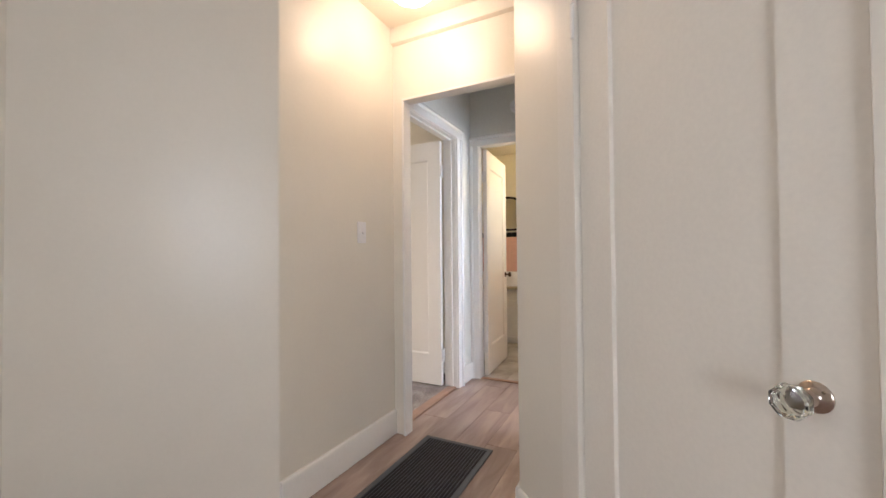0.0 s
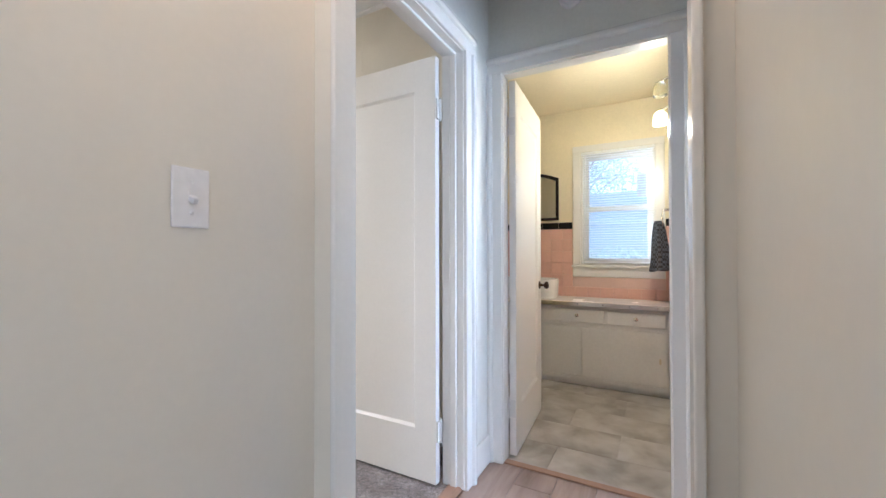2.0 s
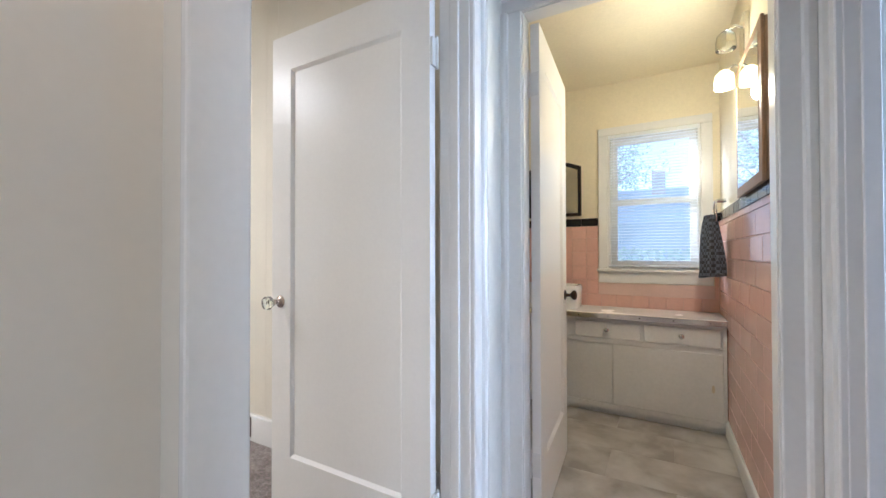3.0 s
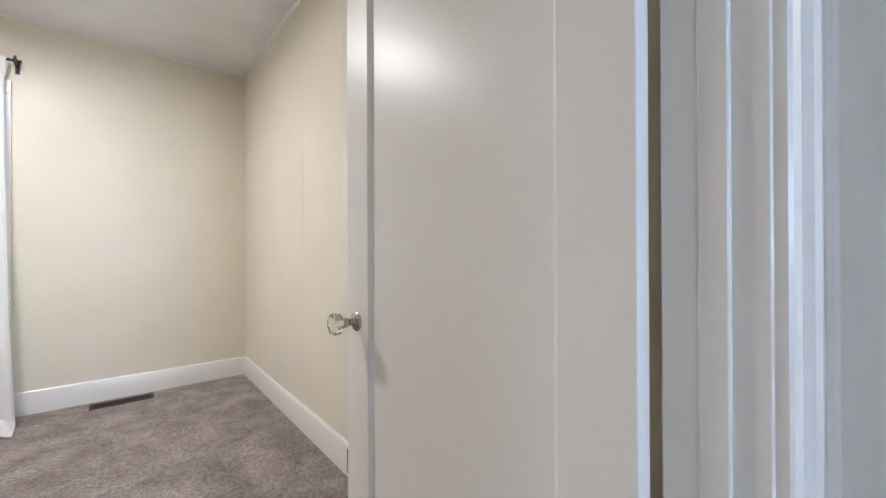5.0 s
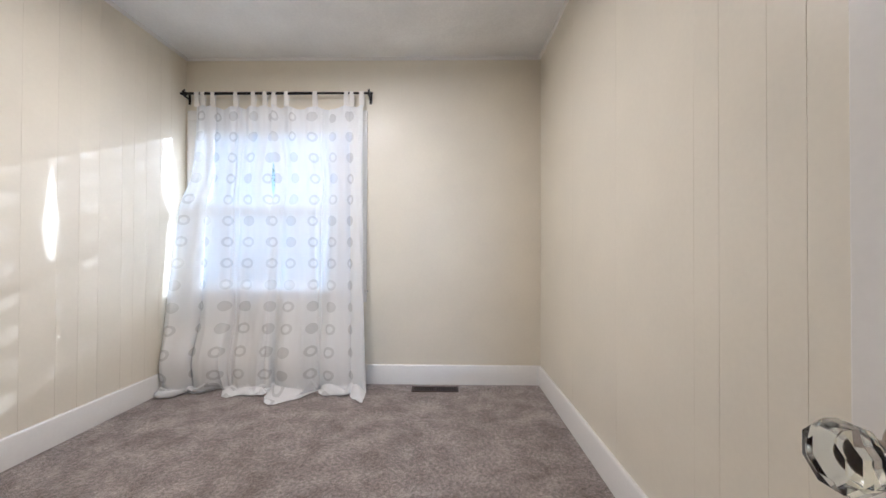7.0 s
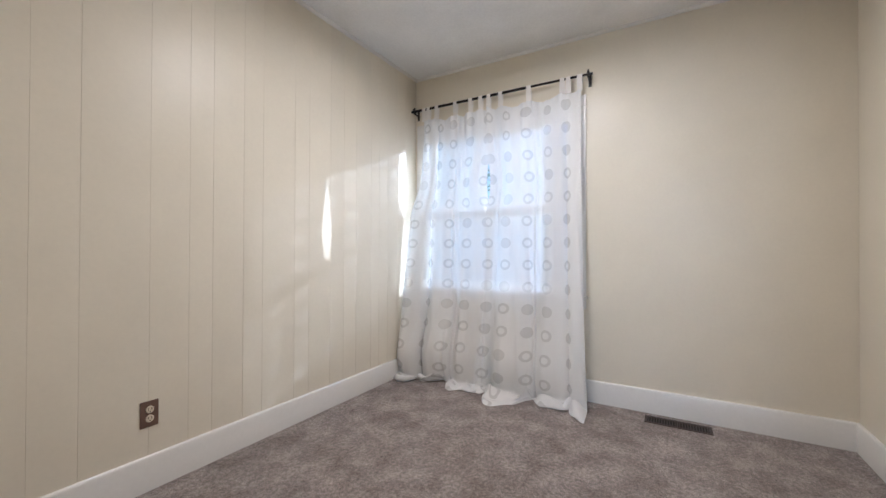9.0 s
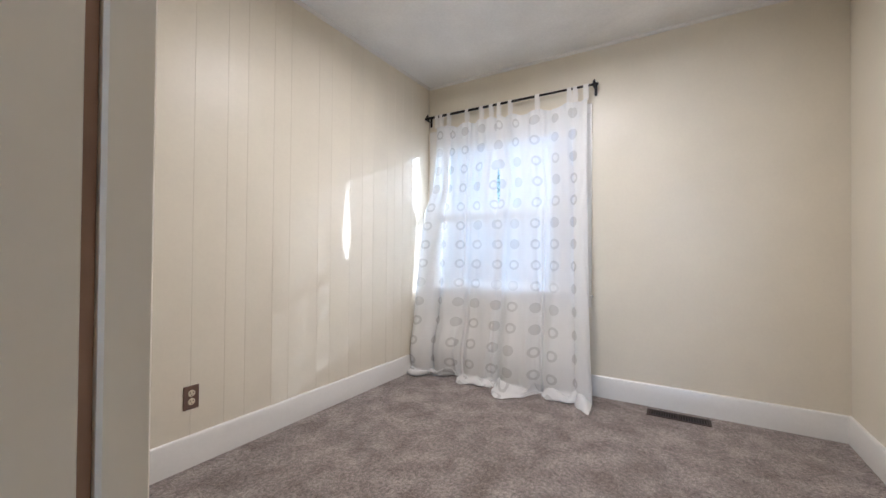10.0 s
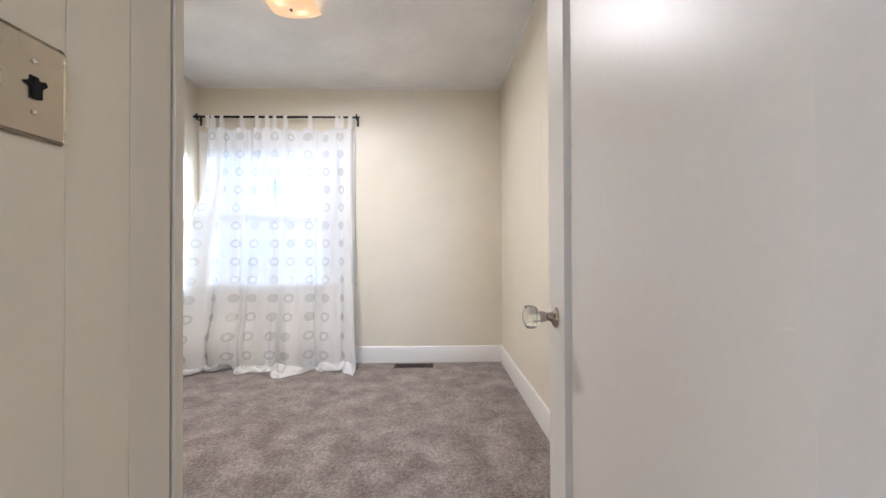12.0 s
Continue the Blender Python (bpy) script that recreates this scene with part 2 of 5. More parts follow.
def carpet_material():
    mat = bpy.data.materials.new("carpet_pile")
    mat.use_nodes = True
    nt, b = nodes_of(mat)
    geo = nt.nodes.new("ShaderNodeNewGeometry")

    def noise_at(size, detail, distortion=0.0):
        n = nt.nodes.new("ShaderNodeTexNoise")
        n.inputs["Scale"].default_value, n.inputs["Detail"].default_value = size, detail
        n.inputs["Distortion"].default_value = distortion
        nt.links.new(geo.outputs["Position"], n.inputs["Vector"])
        return n.outputs["Fac"]

    patch, tuft, speck = noise_at(6.0, 12.0, 0.35), noise_at(60.0, 4.0), noise_at(230.0, 2.0)
    ramp = nt.nodes.new("ShaderNodeValToRGB")
    e = ramp.color_ramp.elements
    e[0].position, e[0].color = 0.36, (0.215, 0.178, 0.159, 1)
    e[1].position, e[1].color = 0.66, (0.375, 0.325, 0.298, 1)
    nt.links.new(patch, ramp.inputs[0])
    last = ramp.outputs[0]
    for fac, low, high in ((tuft, 0.62, 1.38), (speck, 0.35, 1.7)):
        r = nt.nodes.new("ShaderNodeMapRange")
        r.inputs[1].default_value, r.inputs[2].default_value = 0.3, 0.7
        r.inputs[3].default_value, r.inputs[4].default_value = low, high
        nt.links.new(fac, r.inputs[0])
        v = nt.nodes.new("ShaderNodeVectorMath")
        v.operation = "SCALE"
        nt.links.new(last, v.inputs[0])
        nt.links.new(r.outputs[0], v.inputs["Scale"])
        last = v.outputs[0]
    nt.links.new(last, b.inputs["Base Color"])
    b.inputs["Roughness"].default_value = 0.95
    b.inputs["Specular IOR Level"].default_value = 0.1
    b.inputs["Sheen Weight"].default_value = 0.25
    bp = nt.nodes.new("ShaderNodeBump")
    bp.inputs["Strength"].default_value, bp.inputs["Distance"].default_value = 1.0, 0.006
    nt.links.new(speck, bp.inputs["Height"])
    b2 = nt.nodes.new("ShaderNodeBump")
    b2.inputs["Strength"].default_value, b2.inputs["Distance"].default_value = 0.5, 0.02
    nt.links.new(tuft, b2.inputs["Height"])
    nt.links.new(b2.outputs[0], bp.inputs["Normal"])
    nt.links.new(bp.outputs[0], b.inputs["Normal"])
    return mat


def sheer_material():
    """Sheer voile with a woven grid of thinner discs and rings, laid out in the cloth's own metres (UV)."""
    mat = bpy.data.materials.new("sheer_voile")
    mat.use_nodes = True
    nt = mat.node_tree
    nt.nodes.remove(nt.nodes["Principled BSDF"])
    out = nt.nodes["Material Output"]

    def op(kind, a, c=None, clamp=False):
        m = nt.nodes.new("ShaderNodeMath")
        m.operation, m.use_clamp = kind, clamp
        for i, v in enumerate((a, c)):
            if v is None:
                continue
            if isinstance(v, (int, float)):
                m.inputs[i].default_value = v
            else:
                nt.links.new(v, m.inputs[i])
        return m.outputs[0]

    uv = nt.nodes.new("ShaderNodeUVMap")
    sep = nt.nodes.new("ShaderNodeSeparateXYZ")
    nt.links.new(uv.outputs[0], sep.inputs[0])
    step = 0.168
    u, v = op("DIVIDE", sep.outputs[0], step), op("DIVIDE", sep.outputs[1], step)
    fu, fv = op("SUBTRACT", op("FRACT", u), 0.5), op("SUBTRACT", op("FRACT", v), 0.5)
    d = op("SQRT", op("ADD", op("MULTIPLY", fu, fu), op("MULTIPLY", fv, fv)))
    cell = nt.nodes.new("ShaderNodeCombineXYZ")
    nt.links.new(op("FLOOR", u), cell.inputs[0])
    nt.links.new(op("FLOOR", v), cell.inputs[1])
    white = nt.nodes.new("ShaderNodeTexWhiteNoise")
    nt.links.new(cell.outputs[0], white.inputs["Vector"])
    ring = op("MULTIPLY", op("GREATER_THAN", white.outputs["Value"], 0.55), 0.138)
    disc = op("MULTIPLY", op("LESS_THAN", d, 0.245), op("GREATER_THAN", d, ring))
    tr = nt.nodes.new("ShaderNodeBsdfTransparent")
    df = nt.nodes.new("ShaderNodeBsdfDiffuse")
    df.inputs[0].default_value = (0.93, 0.91, 0.88, 1)
    tl = nt.nodes.new("ShaderNodeBsdfTranslucent")
    tl.inputs[0].default_value = (0.56, 0.76, 0.97, 1)
    cloth = nt.nodes.new("ShaderNodeMixShader")
    cloth.inputs[0].default_value = 0.17
    nt.links.new(df.outputs[0], cloth.inputs[1])
    nt.links.new(tl.outputs[0], cloth.inputs[2])
    sheer = nt.nodes.new("ShaderNodeMixShader")
    cover = op("SUBTRACT", 0.92, op("MULTIPLY", disc, 0.21))
    nt.links.new(cover, sheer.inputs[0])
    nt.links.new(tr.outputs[0], sheer.inputs[1])
    nt.links.new(cloth.outputs[0], sheer.inputs[2])
    nt.links.new(sheer.outputs[0], out.inputs[0])
    return mat


LAMINATE_WOOD = wood_floor_material()
STONE_TILE = stone_tile_material()
CARPET = carpet_material()
SHEER = sheer_material()


# ---- mesh helpers ----
def box(bm, x0, x1, y0, y1, z0, z1, bevel=0.0, seg=1):
    r = bmesh.ops.create_cube(bm, size=1.0)
    bmesh.ops.scale(bm, vec=(x1 - x0, y1 - y0, z1 - z0), verts=r["verts"])
    bmesh.ops.translate(bm, vec=((x0 + x1) / 2, (y0 + y1) / 2, (z0 + z1) / 2), verts=r["verts"])
    if bevel:
        edges = list({e for v in r["verts"] for e in v.link_edges})
        bmesh.ops.bevel(bm, geom=edges, offset=bevel, segments=seg, affect="EDGES", profile=0.5)
    return bm


def boxed(*spans, bevel=0.0, seg=1):
    bm = bmesh.new()
    for s in spans:
        box(bm, *s, bevel=bevel, seg=seg)
    return bm


def prism(points, low, high, axis="z"):
    """A straight bar with the given outline, along one axis from low to high."""
    bm = bmesh.new()
    place = {"z": lambda a, c, h: (a, c, h), "y": lambda a, c, h: (a, h, c), "x": lambda a, c, h: (h, a, c)}[axis]
    rings = [[bm.verts.new(place(a, c, h)) for a, c in points] for h in (low, high)]
    n = len(points)
    for i in range(n):
        bm.faces.new((rings[0][i], rings[0][(i + 1) % n], rings[1][(i + 1) % n], rings[1][i]))
    bm.faces.new(rings[0][::-1])
    bm.faces.new(rings[1])
    bmesh.ops.recalc_face_normals(bm, faces=bm.faces)
    return bm


def lathe(profile, seg=24, m=Matrix(), bm=None):
    """A turned shape: (radius, height) from bottom to top, about z, then moved by m."""
    bm = bm or bmesh.new()
    rings = []
    for r, h in profile:
        rings.append([bm.verts.new(m @ Vector((r * math.cos(i * math.tau / seg), r * math.sin(i * math.tau / seg), h)))
                      for i in range(seg)])
    made = []
    for a, c in zip(rings, rings[1:]):
        for i in range(seg):
            made.append(bm.faces.new((a[i], a[(i + 1) % seg], c[(i + 1) % seg], c[i])))
    made.append(bm.faces.new(rings[0][::-1]))
    made.append(bm.faces.new(rings[-1]))
    bmesh.ops.recalc_face_normals(bm, faces=made)
    return bm


def tube(points, radius, seg=10, bm=None):
    """A round bar through the points."""
    bm = bm or bmesh.new()
    pts = [Vector(p) for p in points]
    rings = []
    for i, p in enumerate(pts):
        way = (pts[min(i + 1, len(pts) - 1)] - pts[max(i - 1, 0)]).normalized()
        side = way.cross(Vector((0.3, 0.2, 1)).normalized())
        side.normalize()
        other = way.cross(side)
        rings.append([bm.verts.new(p + radius * (math.cos(a) * side + math.sin(a) * other))
                      for a in (k * math.tau / seg for k in range(seg))])
    made = []
    for a, c in zip(rings, rings[1:]):
        for i in range(seg):
            made.append(bm.faces.new((a[i], a[(i + 1) % seg], c[(i + 1) % seg], c[i])))
    made += [bm.faces.new(rings[0][::-1]), bm.faces.new(rings[-1])]
    bmesh.ops.recalc_face_normals(bm, faces=made)
    return bm


def mesh_ob(name, bm, mat, smooth=None):
    me = bpy.data.meshes.new(name)
    bm.to_mesh(me)
    bm.free()
    me.materials.append(mat)
    if smooth is not None:
        me.polygons.foreach_set("use_smooth", [True] * len(me.polygons))
        me.set_sharp_from_angle(angle=radians(smooth))
    return new(name, me)


def part(name, bm, mat, parent, label="", smooth=None):
    ob = mesh_ob(name, bm, mat, smooth)
    ob.parent = parent
    if label:
        tagged(ob, label)
    return ob


def empty(name, m, label, category, group="", kind=""):
    ob = new(name)
    ob.empty_display_size = 0.05
    ob.matrix_world = m
    return tagged(ob, label, category, group, kind)


def structure(name, bm, mat, label, category="", smooth=None):
    return tagged(mesh_ob(name, bm, mat, smooth), label, category, "", "structure")


# ---- large structure ----
def tilted(points, z0, z1):
    return prism(points, z0, z1, "z")


def rounded(bm, corners, radius):
    """Round the upright edges of bm that stand at the given corners of the plan."""
    edges = [e for e in bm.edges if any(all((v.co.xy - Vector(c)).length < 1e-4 for v in e.verts) for c in corners)]
    bmesh.ops.bevel(bm, geom=edges, offset=radius, segments=5, affect="EDGES", profile=0.5)
    return bm


H_HALL, H_BED, H_VEST, H_BATH = 2.47, 2.647, 2.53, 2.412
TOP = 2.80

# ground, floors and ceilings
structure("ground", boxed((-60, 60, -60, 60, -0.35, -0.30)), LAWN, "green lawn around the house", "ground")
structure("subfloor", boxed((-5.2, 2.6, -3.1, 5.1, -0.29, -0.012)), DARK, "dark subfloor under the house floors", "floor")
structure("floor_bedroom", boxed((-5.055, -1.455, 0.308, 3.203, -0.012, 0.004)), CARPET, "grey brown cut pile carpet with footmarks", "carpet")
structure("ceiling_bedroom", boxed((-5.15, -1.41, 0.25, 3.25, H_BED, TOP)), CEILING, "white textured plaster ceiling with stains", "ceiling")
structure("ceiling_hall", boxed((-2.2, 2.6, -3.1, 2.03, H_HALL, TOP)), WALL_HALL, "warm white plaster hall ceiling", "ceiling")
structure("ceiling_vestibule", boxed((-1.40, -0.42, 2.055, 3.20, H_VEST, TOP)), WALL_VEST, "grey white vestibule ceiling", "ceiling")
structure("ceiling_bath", boxed((-2.6, -0.476, 3.276, 4.975, H_BATH, TOP)), WALL_BATH, "cream painted bathroom ceiling", "ceiling")
structure("ceiling_grey_room", boxed((-0.285, 2.6, 2.03, 5.05, 2.44, TOP)), CEILING, "white ceiling of the grey room", "ceiling")

# bedroom shell
WY0, WY1, WZ0, WZ1 = 0.415, 1.715, 0.76, 2.13
structure("wall_bedroom_window", boxed((-5.205, -5.055, 0.15, WY0, -0.3, TOP), (-5.205, -5.055, WY1, 3.272, -0.3, TOP),
                                       (-5.205, -5.055, WY0, WY1, -0.3, WZ0), (-5.205, -5.055, WY0, WY1, WZ1, TOP)),
          WALL_BED, "cream painted bedroom wall with a window", "wall")
wall_left = structure("wall_bedroom_panelled", boxed((-5.055, -2.073, 0.158, 0.298, -0.3, TOP)), WALL_BED,
                      "cream painted wall of vertical boards with grooves", "wall")
wall_right = structure("wall_bedroom_door_side", boxed((-5.055, -1.40, 3.213, 3.272, -0.3, TOP)), WALL_BED,
                       "cream painted bedroom wall of wide boards", "wall")
closet = structure("wall_closet", boxed((-2.061, -1.488, 2.010, 2.063, -0.012, TOP), (-2.061, -2.02, 0.298, 2.010, -0.012, TOP)), WALL_BED,
                   "cream painted boarded closet wall beside the door", "wall")

# hall and front room shell
structure("wall_hall_left", rounded(tilted([(-1.385, 2.0), (-1.385, 1.15), (-2.01, 0.525), (-2.01, -0.725), (-2.115, -0.725), (-2.115, 0.15),
                                    (-2.018, 0.15), (-2.018, 0.56), (-1.44, 1.18), (-1.44, 2.0)], -0.012, TOP), [(-1.385, 1.15)], 0.006),
          WALL_HALL, "glossy warm white plaster hall wall with a slanted bend", "wall", 40)
DIAG = Matrix.Translation((-0.488, 1.555, 0)) @ Matrix.Rotation(radians(-45), 4, "Z")   # along the slanted wall
D0, D1, DH = 0.400, 1.072, 2.03


def diag_point(s, d):
    p = DIAG @ Vector((s, d, 0))
    return (p.x, p.y)


structure("wall_hall_right", rounded(tilted([(-0.488, 2.0), (-0.488, 1.555), diag_point(D0, 0), diag_point(D0, 0.06), (-0.42, 1.58), (-0.42, 2.0)],
                                    -0.012, TOP), [(-0.488, 1.555)], 0.012), WALL_HALL, "glossy warm white plaster wall with a slanted bend", "wall", 40)
structure("wall_hall_closet_side", tilted([diag_point(D1, 0), diag_point(1.28, 0), (2.5, diag_point(1.28, 0)[1]),
                                           (2.5, diag_point(1.28, 0)[1] + 0.1), diag_point(1.28, 0.10), diag_point(D1, 0.06)], -0.012, TOP),
          WALL_HALL, "warm white plaster wall beside the closet door", "wall")
structure("wall_over_closet", tilted([diag_point(D0, 0), diag_point(D1, 0), diag_point(D1, 0.06), diag_point(D0, 0.06)], DH, TOP),
          WALL_HALL, "warm white plaster over the closet door", "wall")
structure("wall_closet_back", tilted([diag_point(D0 - 0.1, 0.4), diag_point(D1 + 0.1, 0.4), diag_point(D1 + 0.1, 0.44), diag_point(D0 - 0.1, 0.44)],
                                     -0.012, TOP), WALL_HALL, "plain closet back wall", "wall")
# the window gap here is added for the side lamp, out of view
structure("wall_front_room_west", boxed((-2.115, -2.01, -3.0, -1.975, -0.012, TOP), (-2.115, -2.01, -1.975, -0.725, -0.012, 0.8), (-2.115, -2.01, -1.975, -0.725, 2.2, TOP)),
          WALL_HALL, "warm white front room side wall with an added window", "wall")
structure("wall_front_room_south", boxed((-2.115, 0.7, -3.15, -3.0, -0.3, TOP), (2.4, 2.6, -3.15, -3.0, -0.3, TOP),
                                         (0.7, 2.4, -3.15, -3.0, -0.3, 0.8), (0.7, 2.4, -3.15, -3.0, 2.2, TOP)),
          WALL_HALL, "warm white front room wall with a window", "wall")
structure("wall_front_room_east", boxed((2.5, 2.6, -3.0, 2.4, -0.3, TOP), (2.5, 2.6, 3.6, 5.05, -0.3, TOP), (2.5, 2.6, 2.4, 3.6, -0.3, 0.8), (2.5, 2.6, 2.4, 3.6, 2.1, TOP)), WALL_HALL, "plain warm white end wall", "wall")
OPW, OPE, OPH = -1.316, -0.530, 2.032
structure("wall_hall_opening", boxed((-1.44, OPW, 2.0, 2.055, -0.012, OPH), (OPE, -0.42, 2.0, 2.055, -0.012, OPH),
                                     (-1.44, -0.42, 2.0, 2.055, OPH, TOP)), WALL_HALL,
          "warm white plaster wall around a cased opening", "wall")
bm = prism([(1.97, 2.395), (1.975, 2.380), (1.99, 2.372), (2.0, 2.372), (2.0, H_HALL), (1.97, H_HALL)], -1.385, -0.488, "x")
structure("trim_hall_rail", bm, WALL_HALL, "rounded plaster ledge below the hall ceiling", "trim", 40)

# vestibule
BDY0, BDY1, BDH = 2.055, 2.905, 2.055
structure("wall_vestibule_left", boxed((-1.488, -1.44, 2.0, BDY0, -0.012, TOP), (-1.488, -1.375, BDY1, 3.213, -0.012, TOP),
                                       (-1.488, -1.375, BDY0, BDY1, BDH, TOP)), WALL_VEST,
          "grey white vestibule wall with the bedroom doorway", "wall")
BX0, BX1, BH = -1.310, -0.522, 2.052
structure("wall_vestibule_end", boxed((-1.40, BX0, 3.20, 3.272, -0.012, TOP), (BX1, -0.285, 3.20, 3.272, -0.012, TOP),
                                      (BX0, BX1, 3.20, 3.272, BH, TOP)), WALL_VEST,
          "grey white vestibule wall with the bathroom doorway", "wall")
GY0, GY1, GH = 2.33, 3.125, 2.052
structure("wall_vestibule_right", boxed((-0.42, -0.285, 2.0, GY0, -0.012, TOP), (-0.42, -0.285, GY1, 3.20, -0.012, TOP),
                                        (-0.42, -0.285, GY0, GY1, GH, TOP)), WALL_VEST,
          "grey white vestibule wall with an open doorway", "wall")

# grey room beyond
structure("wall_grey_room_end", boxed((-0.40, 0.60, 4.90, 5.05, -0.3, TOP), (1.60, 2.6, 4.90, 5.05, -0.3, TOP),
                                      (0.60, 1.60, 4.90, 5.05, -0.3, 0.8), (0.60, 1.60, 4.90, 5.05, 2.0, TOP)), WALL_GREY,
          "dark grey painted wall with an added window", "wall")
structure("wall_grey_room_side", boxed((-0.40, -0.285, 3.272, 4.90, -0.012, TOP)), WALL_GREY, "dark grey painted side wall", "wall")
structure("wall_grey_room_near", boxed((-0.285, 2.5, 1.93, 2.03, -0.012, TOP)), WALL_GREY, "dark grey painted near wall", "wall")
structure("floor_grey_room", boxed((-0.36, 2.5, 2.03, 4.90, -0.012, 0.003)), CARPET, "grey carpet of the next room", "carpet")
structure("baseboard_grey_room", boxed((-0.285, 2.5, 4.884, 4.90, 0.003, 0.16), bevel=0.004), TRIM, "white baseboard under a grey wall", "baseboard")

# bathroom shell
BWX0, BWX1, BWZ0, BWZ1 = -1.186, -0.586, 0.985, 2.005
structure("wall_bath_window", boxed((-2.7, BWX0, 4.975, 5.12, -0.3, TOP), (BWX1, -0.40, 4.975, 5.12, -0.3, TOP),
                                    (BWX0, BWX1, 4.975, 5.12, -0.3, BWZ0), (BWX0, BWX1, 4.975, 5.12, BWZ1, TOP)), WALL_BATH,
          "pale yellow bathroom wall over pink tile", "wall")
structure("wall_bath_right", boxed((-0.476, -0.402, 3.272, 4.975, -0.012, TOP)), WALL_BATH, "pale yellow bathroom wall over pink tile", "wall")
structure("wall_bath_left", boxed((-2.7, -2.6, 3.272, 4.975, -0.012, TOP)), WALL_BATH, "pale yellow bathroom end wall", "wall")
structure("wall_bath_near", boxed((-2.6, BX0, 3.2725, 3.276, -0.012, TOP)), WALL_BATH, "pale yellow bathroom wall behind the door", "wall")

# closed outer shell over the rooms
structure("roof_slab", boxed((-5.5, 2.9, -3.4, 5.4, TOP, TOP + 0.1)), ROOF, "plain roof over the rooms", "roof")


# ---- door frames, casings and baseboards ----
def casing_set(name, m, w, h, cw, depth, label, flat=False, left=True, right=True, jamb=0.12, stop=None, head_over=None):
    """Trim of a doorway: local x along the opening from 0 to w, local -y towards the viewer, wall face at y = 0."""
    root = empty(name, m, label, "door frame", "", "structure")
    steps = [(0.0, 0.0), (0.0, -0.012), (0.004, -0.016), (cw - 0.037, -0.016), (cw - 0.032, -0.026),
             (cw - 0.024, -0.031), (cw - 0.014, -0.031), (cw - 0.006, -0.028), (cw, -0.020), (cw, 0.0)]
    if flat:
        steps = [(0.0, 0.0), (0.0, -0.015), (0.002, -0.017), (cw - 0.003, -0.017), (cw, -0.014), (cw, 0.0)]
    t = 0.003 if flat else 0.018
    r = t - 0.004 if not flat else 0.0
    if left:
        part("casing", prism([(r - a, c) for a, c in steps], 0, h - r, "z"), TRIM, root, smooth=30)
    if right:
        part("casing", prism([(w - r + a, c) for a, c in steps], 0, h - r, "z"), TRIM, root, smooth=30)
    hx0, hx1 = (r - cw if left else 0), (w - r + cw if right else w)
    pts = [(c, h - r + a) for a, c in steps]
    bm = prism(pts, hx0, hx1, "x")
    part("head_casing", bm, TRIM, root, smooth=30)
    part("jamb", boxed((0, t, 0.0, jamb, 0, h), bevel=0.002), TRIM, root)
    part("jamb", boxed((w - t, w, 0.0, jamb, 0, h), bevel=0.002), TRIM, root)
    part("head_jamb", boxed((t, w - t, 0.0, jamb, h - t, h), bevel=0.002), TRIM, root)
    if stop is not None:
        s0, s1 = stop
        part("door_stop", boxed((t, t + 0.012, s0, s1, 0, h - t), bevel=0.002), TRIM, root)
        part("door_stop", boxed((w - t - 0.012, w - t, s0, s1, 0, h - t), bevel=0.002), TRIM, root)
        part("head_stop", boxed((t + 0.012, w - t - 0.012, s0, s1, h - t - 0.012, h - t), bevel=0.002), TRIM, root)
    if flat:
        for ob in root.children:
            ob.data.materials[0] = CLOSET_PAINT
    return root


# bedroom doorway: seen from the vestibule the opening runs along y, the viewer stands at +x
casing_set("door_frame_bedroom", pose(-1.3745, BDY0, 0.0, 0, 0, 90), BDY1 - BDY0, 2.055, 0.090, 0, "white painted bedroom door casing with a moulded edge",
           left=False, jamb=0.113, stop=(0.036, 0.068))
casing_set("door_frame_bath", pose(BX0, 3.1995, 0.0), BX1 - BX0, 2.052, 0.088, 0, "white painted bathroom door casing with a moulded edge",
           jamb=0.074)
frame_grey = casing_set("door_frame_grey_room", pose(-0.422, GY1, 0.0, 0, 0, -90), GY1 - GY0, 2.052, 0.075, 0, "white painted casing of the grey room doorway",
                        jamb=0.138, stop=(0.03, 0.065), left=True)
strike = part("strike_plate", boxed((0.0175, 0.0195, 0.088, 0.118, 0.77, 0.85), bevel=0.0008), TRIM, frame_grey, "strike plate painted over in white")
part("latch_hole", boxed((0.0190, 0.0200, 0.096, 0.110, 0.816, 0.830)), THRESH, strike)
part("latch_hole", boxed((0.0190, 0.0200, 0.097, 0.108, 0.788, 0.808)), THRESH, strike)
frame_closet = casing_set("door_frame_closet", DIAG @ pose(D0, 0.0, 0.0), D1 - D0, 2.01, 0.084, 0, "white painted casing around the slanted closet door", flat=True, jamb=0.058)

# hall opening lining
root = empty("opening_trim", pose(0, 0, 0), "thin white trim lining the hall opening", "trim", "", "structure")
part("jamb", boxed((OPW, OPW + 0.016, 1.985, 2.066, 0, OPH - 0.016), bevel=0.004, seg=2), TRIM, root)
part("jamb", boxed((OPE - 0.016, OPE, 1.985, 2.066, 0, OPH - 0.016), bevel=0.004, seg=2), TRIM, root)
part("head_jamb", boxed((OPW, OPE, 1.985, 2.066, OPH - 0.016, OPH), bevel=0.004, seg=2), TRIM, root)
for x0, x1 in ((OPW - 0.028, OPW), (OPE, OPE + 0.028)):
    part("bead", boxed((x0, x1, 2.0555, 2.066, 0, OPH), bevel=0.004, seg=2), TRIM, root)


